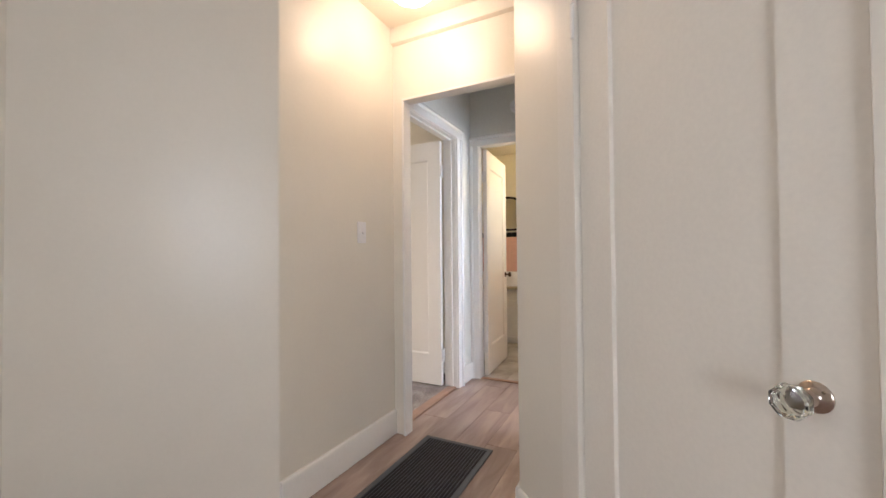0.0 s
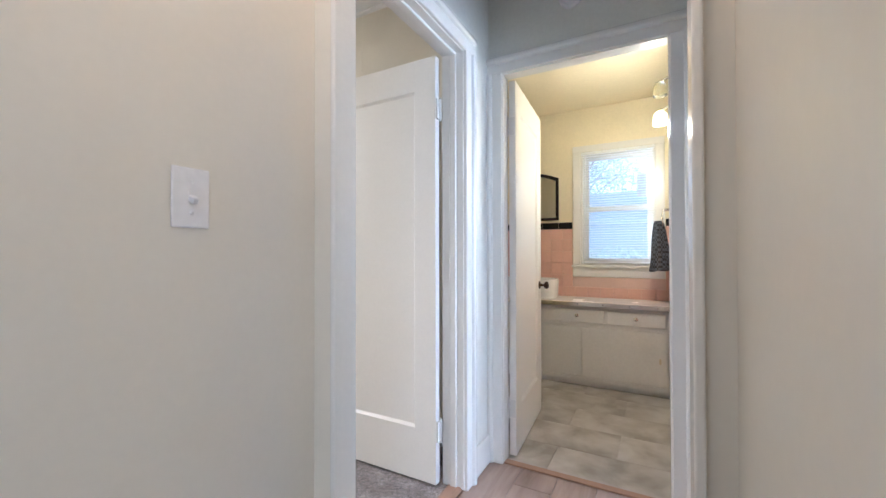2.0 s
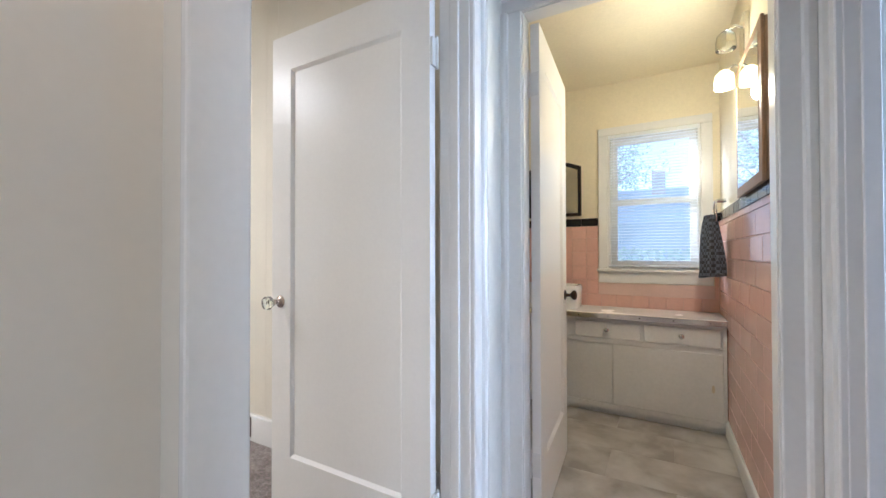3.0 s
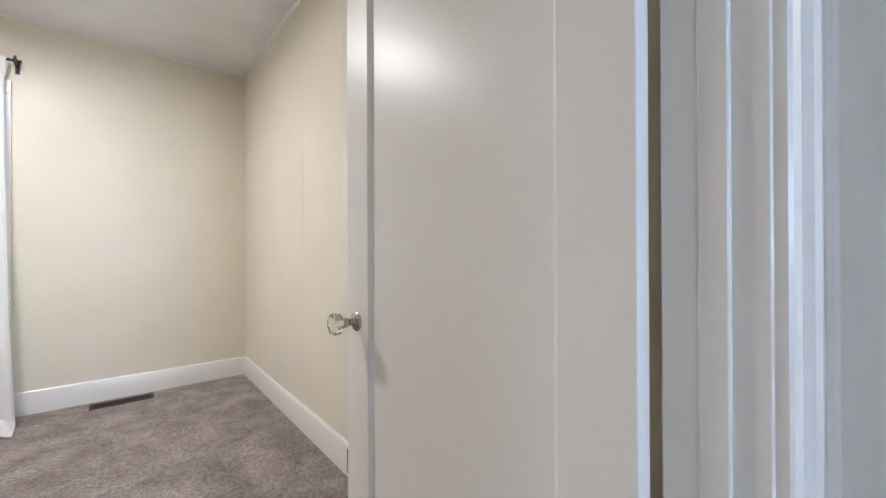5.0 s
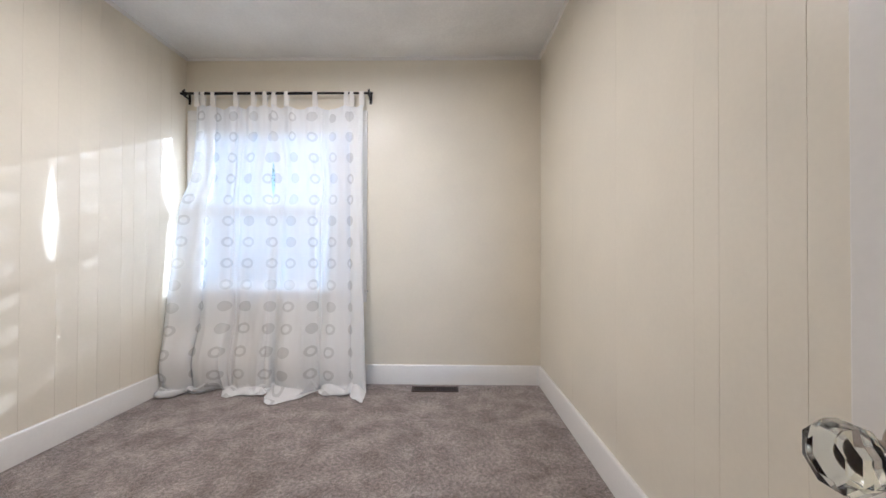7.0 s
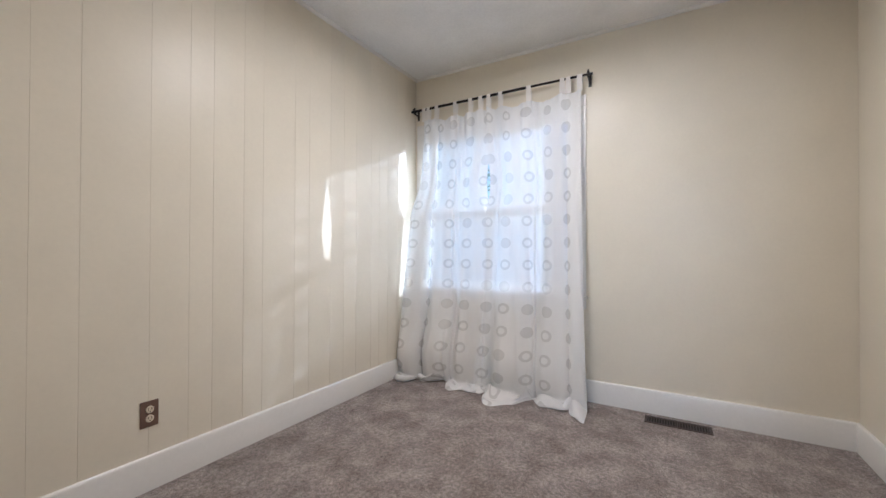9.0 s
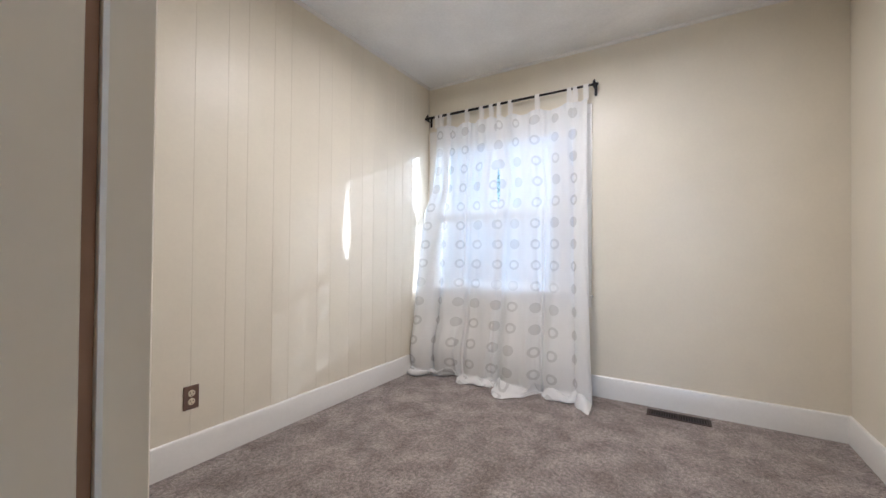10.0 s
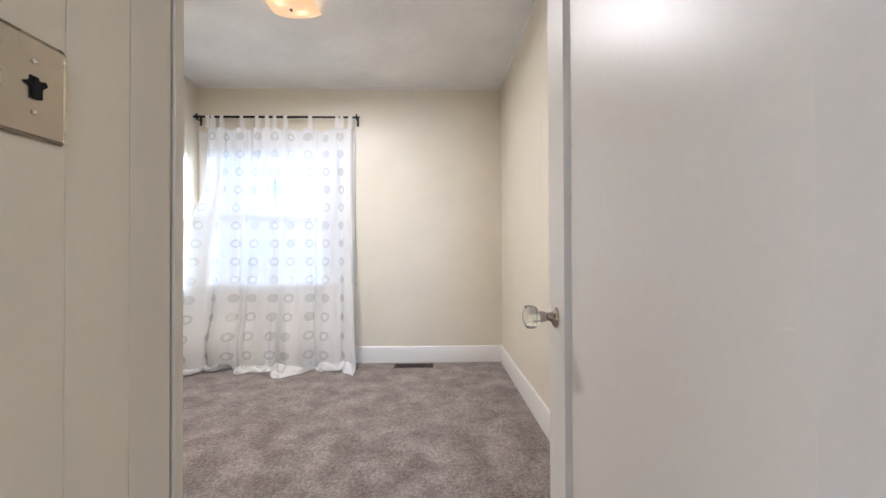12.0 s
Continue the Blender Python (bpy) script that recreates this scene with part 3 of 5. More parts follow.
def baseboard(name, p, q, side, height=0.15, thick=0.016, label="white painted baseboard along the wall"):
    """A board along the floor from p to q; side is +1 where it stands to the left of that way."""
    a, c = Vector(p), Vector(q)
    way = (c - a).normalized()
    m = Matrix.Translation((a.x, a.y, 0.004)) @ Matrix.Rotation(math.atan2(way.y, way.x), 4, "Z")
    t = thick * side
    bm = prism([(0, 0), (t, 0), (t, height - 0.012), (t * 0.8, height - 0.004), (t * 0.55, height), (0, height)], 0, (c - a).length, "x")
    bmesh.ops.transform(bm, matrix=m, verts=bm.verts)
    return structure(name, bm, TRIM, label, "baseboard", 30)


baseboard("baseboard_bedroom_window", (-5.055, 0.324), (-5.055, 3.187), -1, 0.155)
baseboard("baseboard_bedroom_left", (-5.055, 0.308), (-2.073, 0.308), 1, 0.155)
baseboard("baseboard_bedroom_right", (-5.055, 3.203), (-1.49, 3.203), -1, 0.155)
baseboard("baseboard_hall_left", (-1.385, 1.15), (-1.385, 2.0), -1, 0.14)
baseboard("baseboard_hall_left_back", (-2.01, -3.0), (-2.01, 0.525), -1, 0.14)
baseboard("baseboard_hall_right", (-0.488, 1.555), (-0.488, 2.0), 1, 0.14)
a, c = diag_point(0.012, 0), diag_point(D0 - 0.084, 0)
baseboard("baseboard_hall_right_slant", a, c, -1, 0.14)
baseboard("baseboard_bath_right", (-0.488, 3.28), (-0.488, 4.62), 1, 0.09, 0.014, "white baseboard under pink wall tiles")
baseboard("baseboard_vestibule", (-1.375, 2.98), (-1.375, 3.17), -1, 0.14)


# ceiling edge moulding in the bedroom
def cove(name, p, q, side):
    a, c = Vector(p), Vector(q)
    way = (c - a).normalized()
    m = Matrix.Translation((a.x, a.y, H_BED)) @ Matrix.Rotation(math.atan2(way.y, way.x), 4, "Z")
    s = side
    bm = prism([(0, 0), (0.018 * s, 0), (0.017 * s, -0.006), (0.012 * s, -0.013), (0.005 * s, -0.018), (0, -0.019)], 0, (c - a).length, "x")
    bmesh.ops.transform(bm, matrix=m, verts=bm.verts)
    return structure(name, bm, TRIM, "thin white moulding at the ceiling edge", "trim", 40)


cove("trim_ceiling_left", (-5.055, 0.308), (-2.073, 0.308), 1)
cove("trim_ceiling_window", (-5.055, 0.308), (-5.055, 3.203), -1)
cove("trim_ceiling_right", (-5.055, 3.203), (-1.49, 3.203), -1)

structure("threshold_bedroom", prism([(-1.455, 0.0), (-1.455, 0.008), (-1.445, 0.012), (-1.40, 0.012), (-1.385, 0.004), (-1.385, 0.0)], BDY0, BDY1, "y"),
          THRESH, "brown wooden threshold strip at the carpet", "threshold")
structure("threshold_bath", boxed((BX0 + 0.018, BX1 - 0.018, 3.195, 3.235, 0, 0.010), bevel=0.003), THRESH, "brown wooden threshold strip at the bathroom", "threshold")


# ---- doors ----
def leaf_mesh(w, h, t, stile, top, bottom, rec=0.012, bev=0.012):
    """A one-panel door leaf: x from 0 to w, y from 0 to t, the panel sunk on both faces."""
    bm = bmesh.new()
    loops = []
    for y, s in ((0.0, 1), (t, -1)):
        outer = [bm.verts.new(p) for p in ((0, y, 0), (w, y, 0), (w, y, h), (0, y, h))]
        inner = [bm.verts.new(p) for p in ((stile, y, bottom), (w - stile, y, bottom), (w - stile, y, h - top), (stile, y, h - top))]
        deep = [bm.verts.new(p) for p in ((stile + bev, y + s * rec, bottom + bev), (w - stile - bev, y + s * rec, bottom + bev),
                                          (w - stile - bev, y + s * rec, h - top - bev), (stile + bev, y + s * rec, h - top - bev))]
        for a, c in ((outer, inner), (inner, deep)):
            for i in range(4):
                bm.faces.new((a[i], a[(i + 1) % 4], c[(i + 1) % 4], c[i]))
        bm.faces.new(deep)
        loops.append(outer)
    for i in range(4):
        bm.faces.new((loops[0][i], loops[0][(i + 1) % 4], loops[1][(i + 1) % 4], loops[1][i]))
    bmesh.ops.recalc_face_normals(bm, faces=bm.faces)
    rim = [e for e in bm.edges if all(v in loops[0] or v in loops[1] for v in e.verts)]
    bmesh.ops.bevel(bm, geom=rim, offset=0.002, segments=2, affect="EDGES", profile=0.5)
    return bm


def knob_parts(root, x, z, face, out, kind):
    """A knob on a face of a leaf: out is -1 or +1 along local y."""
    m = Matrix.Translation((x, face, z)) @ Matrix.Rotation(radians(90 if out < 0 else -90), 4, "X")
    if kind == "glass":
        rose = part("rosette", lathe([(0.026, 0.0), (0.026, 0.003), (0.023, 0.006), (0.017, 0.008), (0.013, 0.011), (0.010, 0.016), (0.009, 0.022)], 28, m),
                    AGED, root, "worn nickel rosette", 40)
        part("shank", lathe([(0.009, 0.021), (0.012, 0.026), (0.0135, 0.034), (0.0125, 0.040)], 20, m), AGED, rose, smooth=40)
        part("knob", lathe([(0.012, 0.040), (0.019, 0.043), (0.0265, 0.050), (0.0285, 0.056), (0.0285, 0.066), (0.0265, 0.072), (0.017, 0.076)], 8,
                           m @ Matrix.Rotation(radians(22.5), 4, "Z")), KNOB_GLASS, rose, "clear faceted glass knob")
        for a in (0.7, 3.84):
            mm = m @ Matrix.Translation((0.019 * math.cos(a), 0.019 * math.sin(a), 0.006))
            part("screw", lathe([(0.003, 0.0), (0.003, 0.0015), (0.002, 0.0022)], 10, mm), BRUSHED, rose)
    else:
        rose = part("rosette", lathe([(0.027, 0.0), (0.027, 0.004), (0.022, 0.007), (0.012, 0.009), (0.009, 0.014), (0.0085, 0.03)], 24, m), BRONZE, root, smooth=40)
        part("knob", lathe([(0.008, 0.028), (0.014, 0.033), (0.023, 0.040), (0.027, 0.048), (0.025, 0.056), (0.016, 0.062), (0.006, 0.064)], 24, m),
             BRONZE, rose, "dark bronze round knob", 50)


def hinge_parts(root, z, mat, y, x=0.0, out=1):
    h = part("hinge", lathe([(0.0055, -0.05), (0.0055, 0.05)], 12, Matrix.Translation((x, y, z))), mat, root, smooth=40)
    for k in (-0.055, 0.052):
        part("finial", lathe([(0.003, 0.0), (0.0062, 0.002), (0.0045, 0.005), (0.002, 0.007)], 12, Matrix.Translation((x, y, z + k))), mat, h, smooth=40)
    for k in (-0.030, 0.010):
        part("knuckle", lathe([(0.0066, 0.0), (0.0066, 0.019)], 12, Matrix.Translation((x, y, z + k))), mat, h, smooth=40)
    return h


def door(name, m, w, h, t, stile, top, bottom, label, paint=None, bev=0.012):
    root = empty(name, m, label, "door", "", "structure")
    part("leaf", leaf_mesh(w, h, t, stile, top, bottom, 0.012, bev), paint or DOOR_PAINT, root)
    return root


# bedroom door, open along the right-hand wall: leaf runs towards -x, its panelled face towards -y
bed_door = door("door_bedroom", pose(-1.496, 2.838 + 0.036, 0.016, 0, 0, 180), 0.795, 2.010, 0.036, 0.115, 0.150, 0.245,
                "white painted one-panel bedroom door standing open")
knob_parts(bed_door, 0.795 - 0.055, 0.885, 0.036, 1, "glass")
for z in (0.245, 1.76):
    h = hinge_parts(bed_door, z, TRIM, 0.010, -0.012)
    part("hinge_leaf", boxed((-0.010, -0.001, 0.006, 0.034, z - 0.047, z + 0.047), bevel=0.0008), TRIM, h)

for lx, ly, lz, r in ((0.574, 0.024, 0.907, 0.004), (0.519, 0.024, 1.075, 0.006), (0.150, 0.024, 0.970, 0.005), (0.735, 0.036, 0.998, 0.006), (0.560, 0.024, 1.345, 0.004)):
    m = Matrix.Translation((lx, ly - 0.0004, lz)) @ Matrix.Rotation(radians(-90), 4, "X") @ Matrix.Diagonal((1.7, 0.8, 0.3, 1))
    part("paint_run", lathe([(r, 0.0), (r * 0.85, r * 0.3), (r * 0.45, r * 0.6), (r * 0.1, r * 0.7)], 10, m), DOOR_PAINT, bed_door, smooth=60)

# bathroom door, open a little past square into the bathroom
bath_door = door("door_bath", pose(-1.250, 3.276, 0.012, 0, 0, 93.6), 0.690, 2.015, 0.036, 0.115, 0.150, 0.245,
                 "white painted one-panel bathroom door standing open")
for o, face in ((-1, 0.0), (1, 0.036)):
    knob_parts(bath_door, 0.690 - 0.06, 0.865, face, o, "bronze")
for z in (0.25, 1.77):
    h = hinge_parts(bath_door, z, TRIM, 0.042, -0.004)
    part("hinge_leaf", boxed((-0.0025, -0.0005, 0.004, 0.036, z - 0.047, z + 0.047), bevel=0.0005), TRIM, h)
    part("hinge_leaf", boxed((-0.012, -0.004, 0.038, 0.075, z - 0.047, z + 0.047), bevel=0.0005), TRIM, h)

# closet door in the slanted wall, shut
closet_door = door("door_closet", DIAG @ pose(D0 + 0.0065, 0.0015, 0.014), D1 - D0 - 0.013, 1.99, 0.034, 0.124, 0.150, 0.245,
                   "white painted one-panel closet door, shut", CLOSET_PAINT, 0.003)
knob_parts(closet_door, D1 - D0 - 0.013 - 0.078, 0.826, 0.0, -1, "glass")
for z in (0.25, 1.785):
    hinge_parts(closet_door, z, TRIM, -0.020, -0.004)


# ---- windows ----
def window(name, m, w, h, cw, label, deep=0.12, apron=0.075, sash=0.045, head=0.09, left=None):
    """A double-hung window: local x along the wall, origin at the bottom middle of the opening, the room at -y."""
    root = empty(name, m, label, "window", "", "structure")
    a = w / 2
    lw = cw if left is None else left
    part("casing", boxed((-a - lw, -a, -0.020, 0.0, 0.0, h), bevel=0.004), TRIM, root)
    part("casing", boxed((a, a + cw, -0.020, 0.0, 0.0, h), bevel=0.004), TRIM, root)
    part("head_casing", boxed((-a - lw, a + cw, -0.022, 0.0, h, h + head), bevel=0.004), TRIM, root)
    part("window_sill", boxed((-a - lw - 0.01, a + cw + 0.01, -0.045, 0.02, -0.022, 0.0), bevel=0.005, seg=2), TRIM, root)
    part("apron", boxed((-a - lw, a + cw, -0.016, 0.0, -0.022 - apron, -0.022), bevel=0.003), TRIM, root)
    part("window_frame", boxed((-a, -a + 0.018, 0.0, deep, 0, h), (a - 0.018, a, 0.0, deep, 0, h), (-a + 0.018, a - 0.018, 0.0, deep, h - 0.018, h),
                               (-a + 0.018, a - 0.018, 0.02, deep, 0, 0.018)), TRIM, root)
    i = a - 0.018
    for k, (z0, z1, y) in enumerate(((0.018, h / 2 + 0.02, 0.045), (h / 2 - 0.02, h - 0.018, 0.080))):
        s = part("sash", boxed((-i, -i + sash, y, y + 0.032, z0, z1), (i - sash, i, y, y + 0.032, z0, z1),
                               (-i + sash, i - sash, y, y + 0.032, z0, z0 + sash), (-i + sash, i - sash, y, y + 0.032, z1 - sash, z1)), TRIM, root)
        p = part("pane", boxed((-i + sash, i - sash, y + 0.014, y + 0.018, z0 + sash, z1 - sash)), GLASS, s)
        p.visible_shadow = False
    return root


window("window_bedroom", pose(-5.055, (WY0 + WY1) / 2, WZ0, 0, 0, 90), WY1 - WY0, WZ1 - WZ0, 0.085,
       "white painted double-hung bedroom window behind sheer curtains", left=0.085, head=0.085)
window("window_bath", pose((BWX0 + BWX1) / 2, 4.975, BWZ0, 0, 0, 0), BWX1 - BWX0, BWZ1 - BWZ0, 0.068,
       "white painted double-hung bathroom window with a mini blind", apron=0.085, head=0.06)
# unseen window, added around the front room's side lamp
window("window_front_room_side_added", pose(-2.01, -1.35, 0.8, 0, 0, 90), 1.25, 1.4, 0.085, "white painted double-hung side window, added out of view", deep=0.10)
window("window_front_room", pose(1.55, -3.0, 0.8, 0, 0, 180), 1.7, 1.4, 0.085, "white painted double-hung front room window")
# added window around the grey room lamp, never in view
window("window_grey_room_side_added", pose(2.5, 3.0, 0.8, 0, 0, -90), 1.2, 1.3, 0.085, "white painted double-hung side window, added out of view", deep=0.09)
# this one is added too, placed just outside the view
window("window_grey_room", pose(1.10, 4.90, 0.8), 1.0, 1.2, 0.085, "white painted double-hung window in the grey wall, added out of view")


# ---- bedroom things ----
def curtain(name, y0, y1, tabs, seed, lean0, lean1, gap_side, belly, label):
    """A tab-top sheer panel hanging from y0 to y1, its hem resting in folds on the carpet."""
    root = empty(name, pose(-4.975, (y0 + y1) / 2 - 0.027, 0.0), label, "curtain", "sheer curtain panels")
    rnd = random.Random(seed)
    nu, nv, top, drop = 190, 130, 2.235, 2.45
    pleats, ph = rnd.uniform(2.6, 3.1), rnd.uniform(0, 6.28)
    h2, h3 = rnd.uniform(0, 6.28), rnd.uniform(0, 6.28)

    def bend(s, r):
        """Offset of the cloth along and out of its plane: a few soft pleats that double back lower down, with finer ones on them."""
        turn = 6.283 * pleats * (s + 0.07 * math.sin(6.283 * s + h2)) + ph + 0.35 * math.sin(2.4 * r + h3)
        fine = 6.283 * 9.0 * (s + 0.03 * math.sin(9.0 * s + h3)) + h2
        ease = min(1.0, 6 * s, 6 * (1 - s))
        return (0.014 + 0.032 * r) * math.sin(turn) * ease, (0.013 + 0.026 * r) * math.cos(turn) + 0.005 * math.sin(fine)

    along = [0.0]
    for i in range(nu):
        p, q = bend(i / nu, 0.5), bend((i + 1) / nu, 0.5)
        along.append(along[-1] + math.hypot((y1 - y0) / nu + q[0] - p[0], q[1] - p[1]))
    verts, faces, uvs = [], [], []
    for j in range(nv + 1):
        r = j / nv
        d = r * drop
        for i in range(nu + 1):
            s = i / nu
            spread = r ** 1.6
            flare = min(1.0, max(0.0, (r - 0.22) / 0.14))
            a0, a1 = y0 + lean0 * (0.5 * r ** 1.5 + 0.5 * flare * flare * (3 - 2 * flare) if gap_side < 0 else spread), y1 + lean1 * spread
            z = top - d
            slit = 0.040 * max(0.0, math.sin(math.pi * min(1, max(0, (z - 1.38) / 0.64)) ** 0.7)) ** 1.6 - 0.019
            if gap_side < 0:
                a1 = a1 - slit
            else:
                a0 = a0 + slit
            dy, dx = bend(s, r)
            y = a0 + (a1 - a0) * s + dy
            x = -5.035 + dx + 0.24 * max(0.0, r - 0.42) ** 1.5 + belly * math.exp(-(((s if gap_side < 0 else 1 - s)) / 0.22) ** 2) * math.sin(math.pi * r ** 1.8)
            droop = 0.0
            if j < 14:
                near = min(abs(y - t) for t in tabs)
                droop = min(0.035, near * 0.42) * (1 - j / 14)
            z -= droop
            rest = 0.014 + 0.07 * max(0, noise.noise(Vector((s * 6, seed, 0)))) + 0.008 * (1 + math.sin(s * 31 + seed))
            if z < rest:
                over = rest - z
                x += over * (0.45 + 0.85 * noise.noise(Vector((s * 5 + 3, seed * 2.0, 1.7)))) + 0.02 * math.sin(over * 38 + s * 9)
                z = 0.007 + 0.5 * rest * (0.6 + 0.4 * math.cos(over * 40 + s * 17)) + 0.12 * abs(noise.noise(Vector((s * 8, over * 9, seed)))) * math.sin(min(1.0, over / 0.2) * 3.14)
            x += (0.010 + 0.016 * r) * noise.noise(Vector((s * 6 + z * 0.7, z * 1.5, seed + 9))) + 0.011 * noise.noise(Vector((s * 13, z * 1.6, seed))) + 0.006 * noise.noise(Vector((s * 30, z * 5.0, seed + 4)))
            x += (0.35 + r) * 0.030 * (0.35 - abs(noise.noise(Vector((s * 8 + 0.5 * z, z * 0.7, seed + 5)))))
            x += 0.085 * math.exp(-((z - 0.22) / 0.20) ** 2) * (0.55 + 0.9 * noise.noise(Vector((s * 4.5, seed * 3.0, 0.4))))
            verts.append((x + 5.03, max(y, 0.340) - (y0 + y1) / 2, max(z, 0.006)))
            uvs.append((along[i] + 0.03 * seed, d))
    for j in range(nv):
        for i in range(nu):
            k = j * (nu + 1) + i
            faces.append((k, k + 1, k + nu + 2, k + nu + 1))
    me = bpy.data.meshes.new("cloth")
    me.from_pydata(verts, [], faces)
    layer = me.uv_layers.new(name="UVMap")
    layer.data.foreach_set("uv", [c for lp in me.loops for c in uvs[lp.vertex_index]])
    me.polygons.foreach_set("use_smooth", [True] * len(me.polygons))
    me.materials.append(SHEER)
    ob = new("cloth", me)
    ob.parent = root
    for t in tabs:
        w = 0.017
        y = t - (y0 + y1) / 2
        pts = [(-0.010, 2.225), (-0.022, 2.28), (-0.024, 2.326), (-0.018, 2.343), (-0.008, 2.347), (0.002, 2.342), (0.007, 2.326), (0.005, 2.28), (-0.002, 2.225)]
        bm = bmesh.new()
        rows = [[bm.verts.new((px, y - w * (1.2 if pz < 2.24 else 1), pz)), bm.verts.new((px, y + w * (1.2 if pz < 2.24 else 1), pz))] for px, pz in pts]
        for p, q in zip(rows, rows[1:]):
            bm.faces.new((p[0], p[1], q[1], q[0]))
        for v in bm.verts:
            v.co.y += rnd.uniform(-0.003, 0.003)
        part("tab", bm, SHEER_TAB, root, smooth=180)
    return root


SHEER_TAB = material("voile_hem", (0.84, 0.82, 0.78), 0.9, spots=0.03)
curtain("curtain", 0.468, 1.095, (0.472, 0.52, 0.60, 0.786, 0.927, 1.02), 1, -0.15, 0.02, -1, 0.15, "white sheer tab-top curtain with ring pattern puddling on carpet")
curtain("curtain", 1.100, 1.805, (1.09, 1.19, 1.42, 1.67, 1.715, 1.795), 2, -0.02, 0.085, 1, 0.09, "white sheer tab-top curtain with dot pattern puddling on carpet")

rod = empty("curtain_rod", pose(-4.985, 1.073, 2.333), "thin black metal curtain rod on two brackets", "curtain rod")
part("rod", tube([(0, -0.775, 0), (0, 0.30, 0)], 0.0105, 14), BLACK_METAL, rod, smooth=40)
part("inner_rod", tube([(0, 0.30, 0), (0, 0.78, 0)], 0.0085, 14), BLACK_METAL, rod, smooth=40)
for y in (-0.735, 0.752):
    b = part("bracket", boxed((-0.068, -0.064, y - 0.010, y + 0.010, -0.065, 0.022), bevel=0.001), BLACK_METAL, rod)
    part("arm", boxed((-0.064, 0.004, y - 0.006, y + 0.006, -0.026, -0.016), bevel=0.002), BLACK_METAL, b)
    part("cup", boxed((-0.016, -0.0115, y - 0.008, y + 0.008, -0.018, 0.020), (0.0115, 0.016, y - 0.008, y + 0.008, -0.018, 0.020), (-0.0115, 0.0115, y - 0.008, y + 0.008, -0.018, -0.0112)),
         BLACK_METAL, b)
    part("thumb_screw", lathe([(0.004, 0), (0.006, 0.004), (0.006, 0.012), (0.003, 0.014)], 10, Matrix.Translation((0.0, y, 0.0205)) ), BLACK_METAL, b, smooth=40)

# floor register beside the window wall
vent = empty("floor_vent", pose(-4.928, 2.361, 0.004), "brown metal floor register set in carpet", "floor vent")
part("frame", boxed((-0.055, 0.055, -0.18, -0.165, 0, 0.006), (-0.055, 0.055, 0.165, 0.18, 0, 0.006), (-0.055, -0.04, -0.165, 0.165, 0, 0.006),
                    (0.04, 0.055, -0.165, 0.165, 0, 0.006), (-0.04, 0.04, -0.004, 0.004, 0, 0.0055)), VENT, vent)
# near-black sheet in place of the shade inside the duct
part("duct", boxed((-0.04, 0.04, -0.165, 0.165, 0.0, 0.001)), DARK, vent)
for half in (-1, 1):
    for k in range(11):
        y = half * (0.012 + k * 0.0145)
        ob = part("slat", boxed((-0.04, 0.04, y - 0.0022, y + 0.0022, 0.001, 0.0045)), VENT, vent)


def duplex_outlet(m, plate, face, label):
    root = empty("wall_outlet", m, label, "outlet")
    part("plate", boxed((-0.036, 0.036, -0.006, 0.0, -0.058, 0.058), bevel=0.003, seg=2), plate, root)
    for z in (-0.020, 0.020):
        s = part("socket", lathe([(0.0165, 0.0), (0.0165, 0.003), (0.015, 0.0045)], 20, Matrix.Translation((0, -0.005, z)) @ Matrix.Rotation(radians(90), 4, "X")), face, root, smooth=30)
        # slots are near-black blocks on the face, coloured like shaded holes
        for x in (-0.0065, 0.0065):
            part("slot", boxed((x - 0.0012, x + 0.0012, -0.0102, -0.0094, z - 0.001, z + 0.008)), DARK, s)
        part("slot", boxed((-0.002, 0.002, -0.0102, -0.0094, z - 0.010, z - 0.006)), DARK, s)
    part("screw", lathe([(0.003, 0), (0.003, 0.001), (0.002, 0.002)], 10, Matrix.Translation((0, -0.006, 0)) @ Matrix.Rotation(radians(90), 4, "X")), BRUSHED, root)
    return root


duplex_outlet(pose(-2.951, 0.308, 0.343, 0, 0, 180), BROWN_PLASTIC, CREAM_PLASTIC, "brown outlet plate with cream sockets on boarded wall")
duplex_outlet(pose(-2.975, 3.187, 0.085), BROWN_PLASTIC, CREAM_PLASTIC, "brown outlet plate set into the white baseboard")


def switch_plate(m, plate, lever_mat, screw, label, broken=False, w=0.035, h=0.058):
    root = empty("light_switch", m, label, "light switch")
    part("plate", boxed((-w, w, -0.006, 0.0, -h, h), bevel=0.0045 if broken else 0.003, seg=1 if broken else 2), plate, root)
    part("collar", boxed((-0.0055, 0.0055, -0.0066, -0.0058, -0.0125, 0.0125)), DARK if broken else plate, root)
    if not broken:
        bm = boxed((-0.0058, 0.0058, -0.023, -0.0062, -0.006, 0.006), bevel=0.0018)
        bmesh.ops.rotate(bm, cent=(0, -0.006, 0), matrix=Matrix.Rotation(radians(28), 3, "X"), verts=bm.verts)
        part("lever", bm, lever_mat, root)
    for z in (-0.030, 0.030):
        part("screw", lathe([(0.0032, 0), (0.0032, 0.001), (0.002, 0.002)], 12, Matrix.Translation((0, -0.006, z)) @ Matrix.Rotation(radians(90), 4, "X")), screw, root)
    if broken:
        fork = [(-0.009, 0.005), (-0.003, 0.004), (-0.002, 0.009), (0.004, 0.007), (0.010, 0.009), (0.012, 0.004),
                (0.006, -0.002), (0.006, -0.014), (-0.002, -0.013), (-0.003, 0.0), (-0.009, 0.002)]
        part("lever", prism(fork, -0.0105, -0.0062, "y"), DARK, root, "black forked rotary switch lever")
    return root


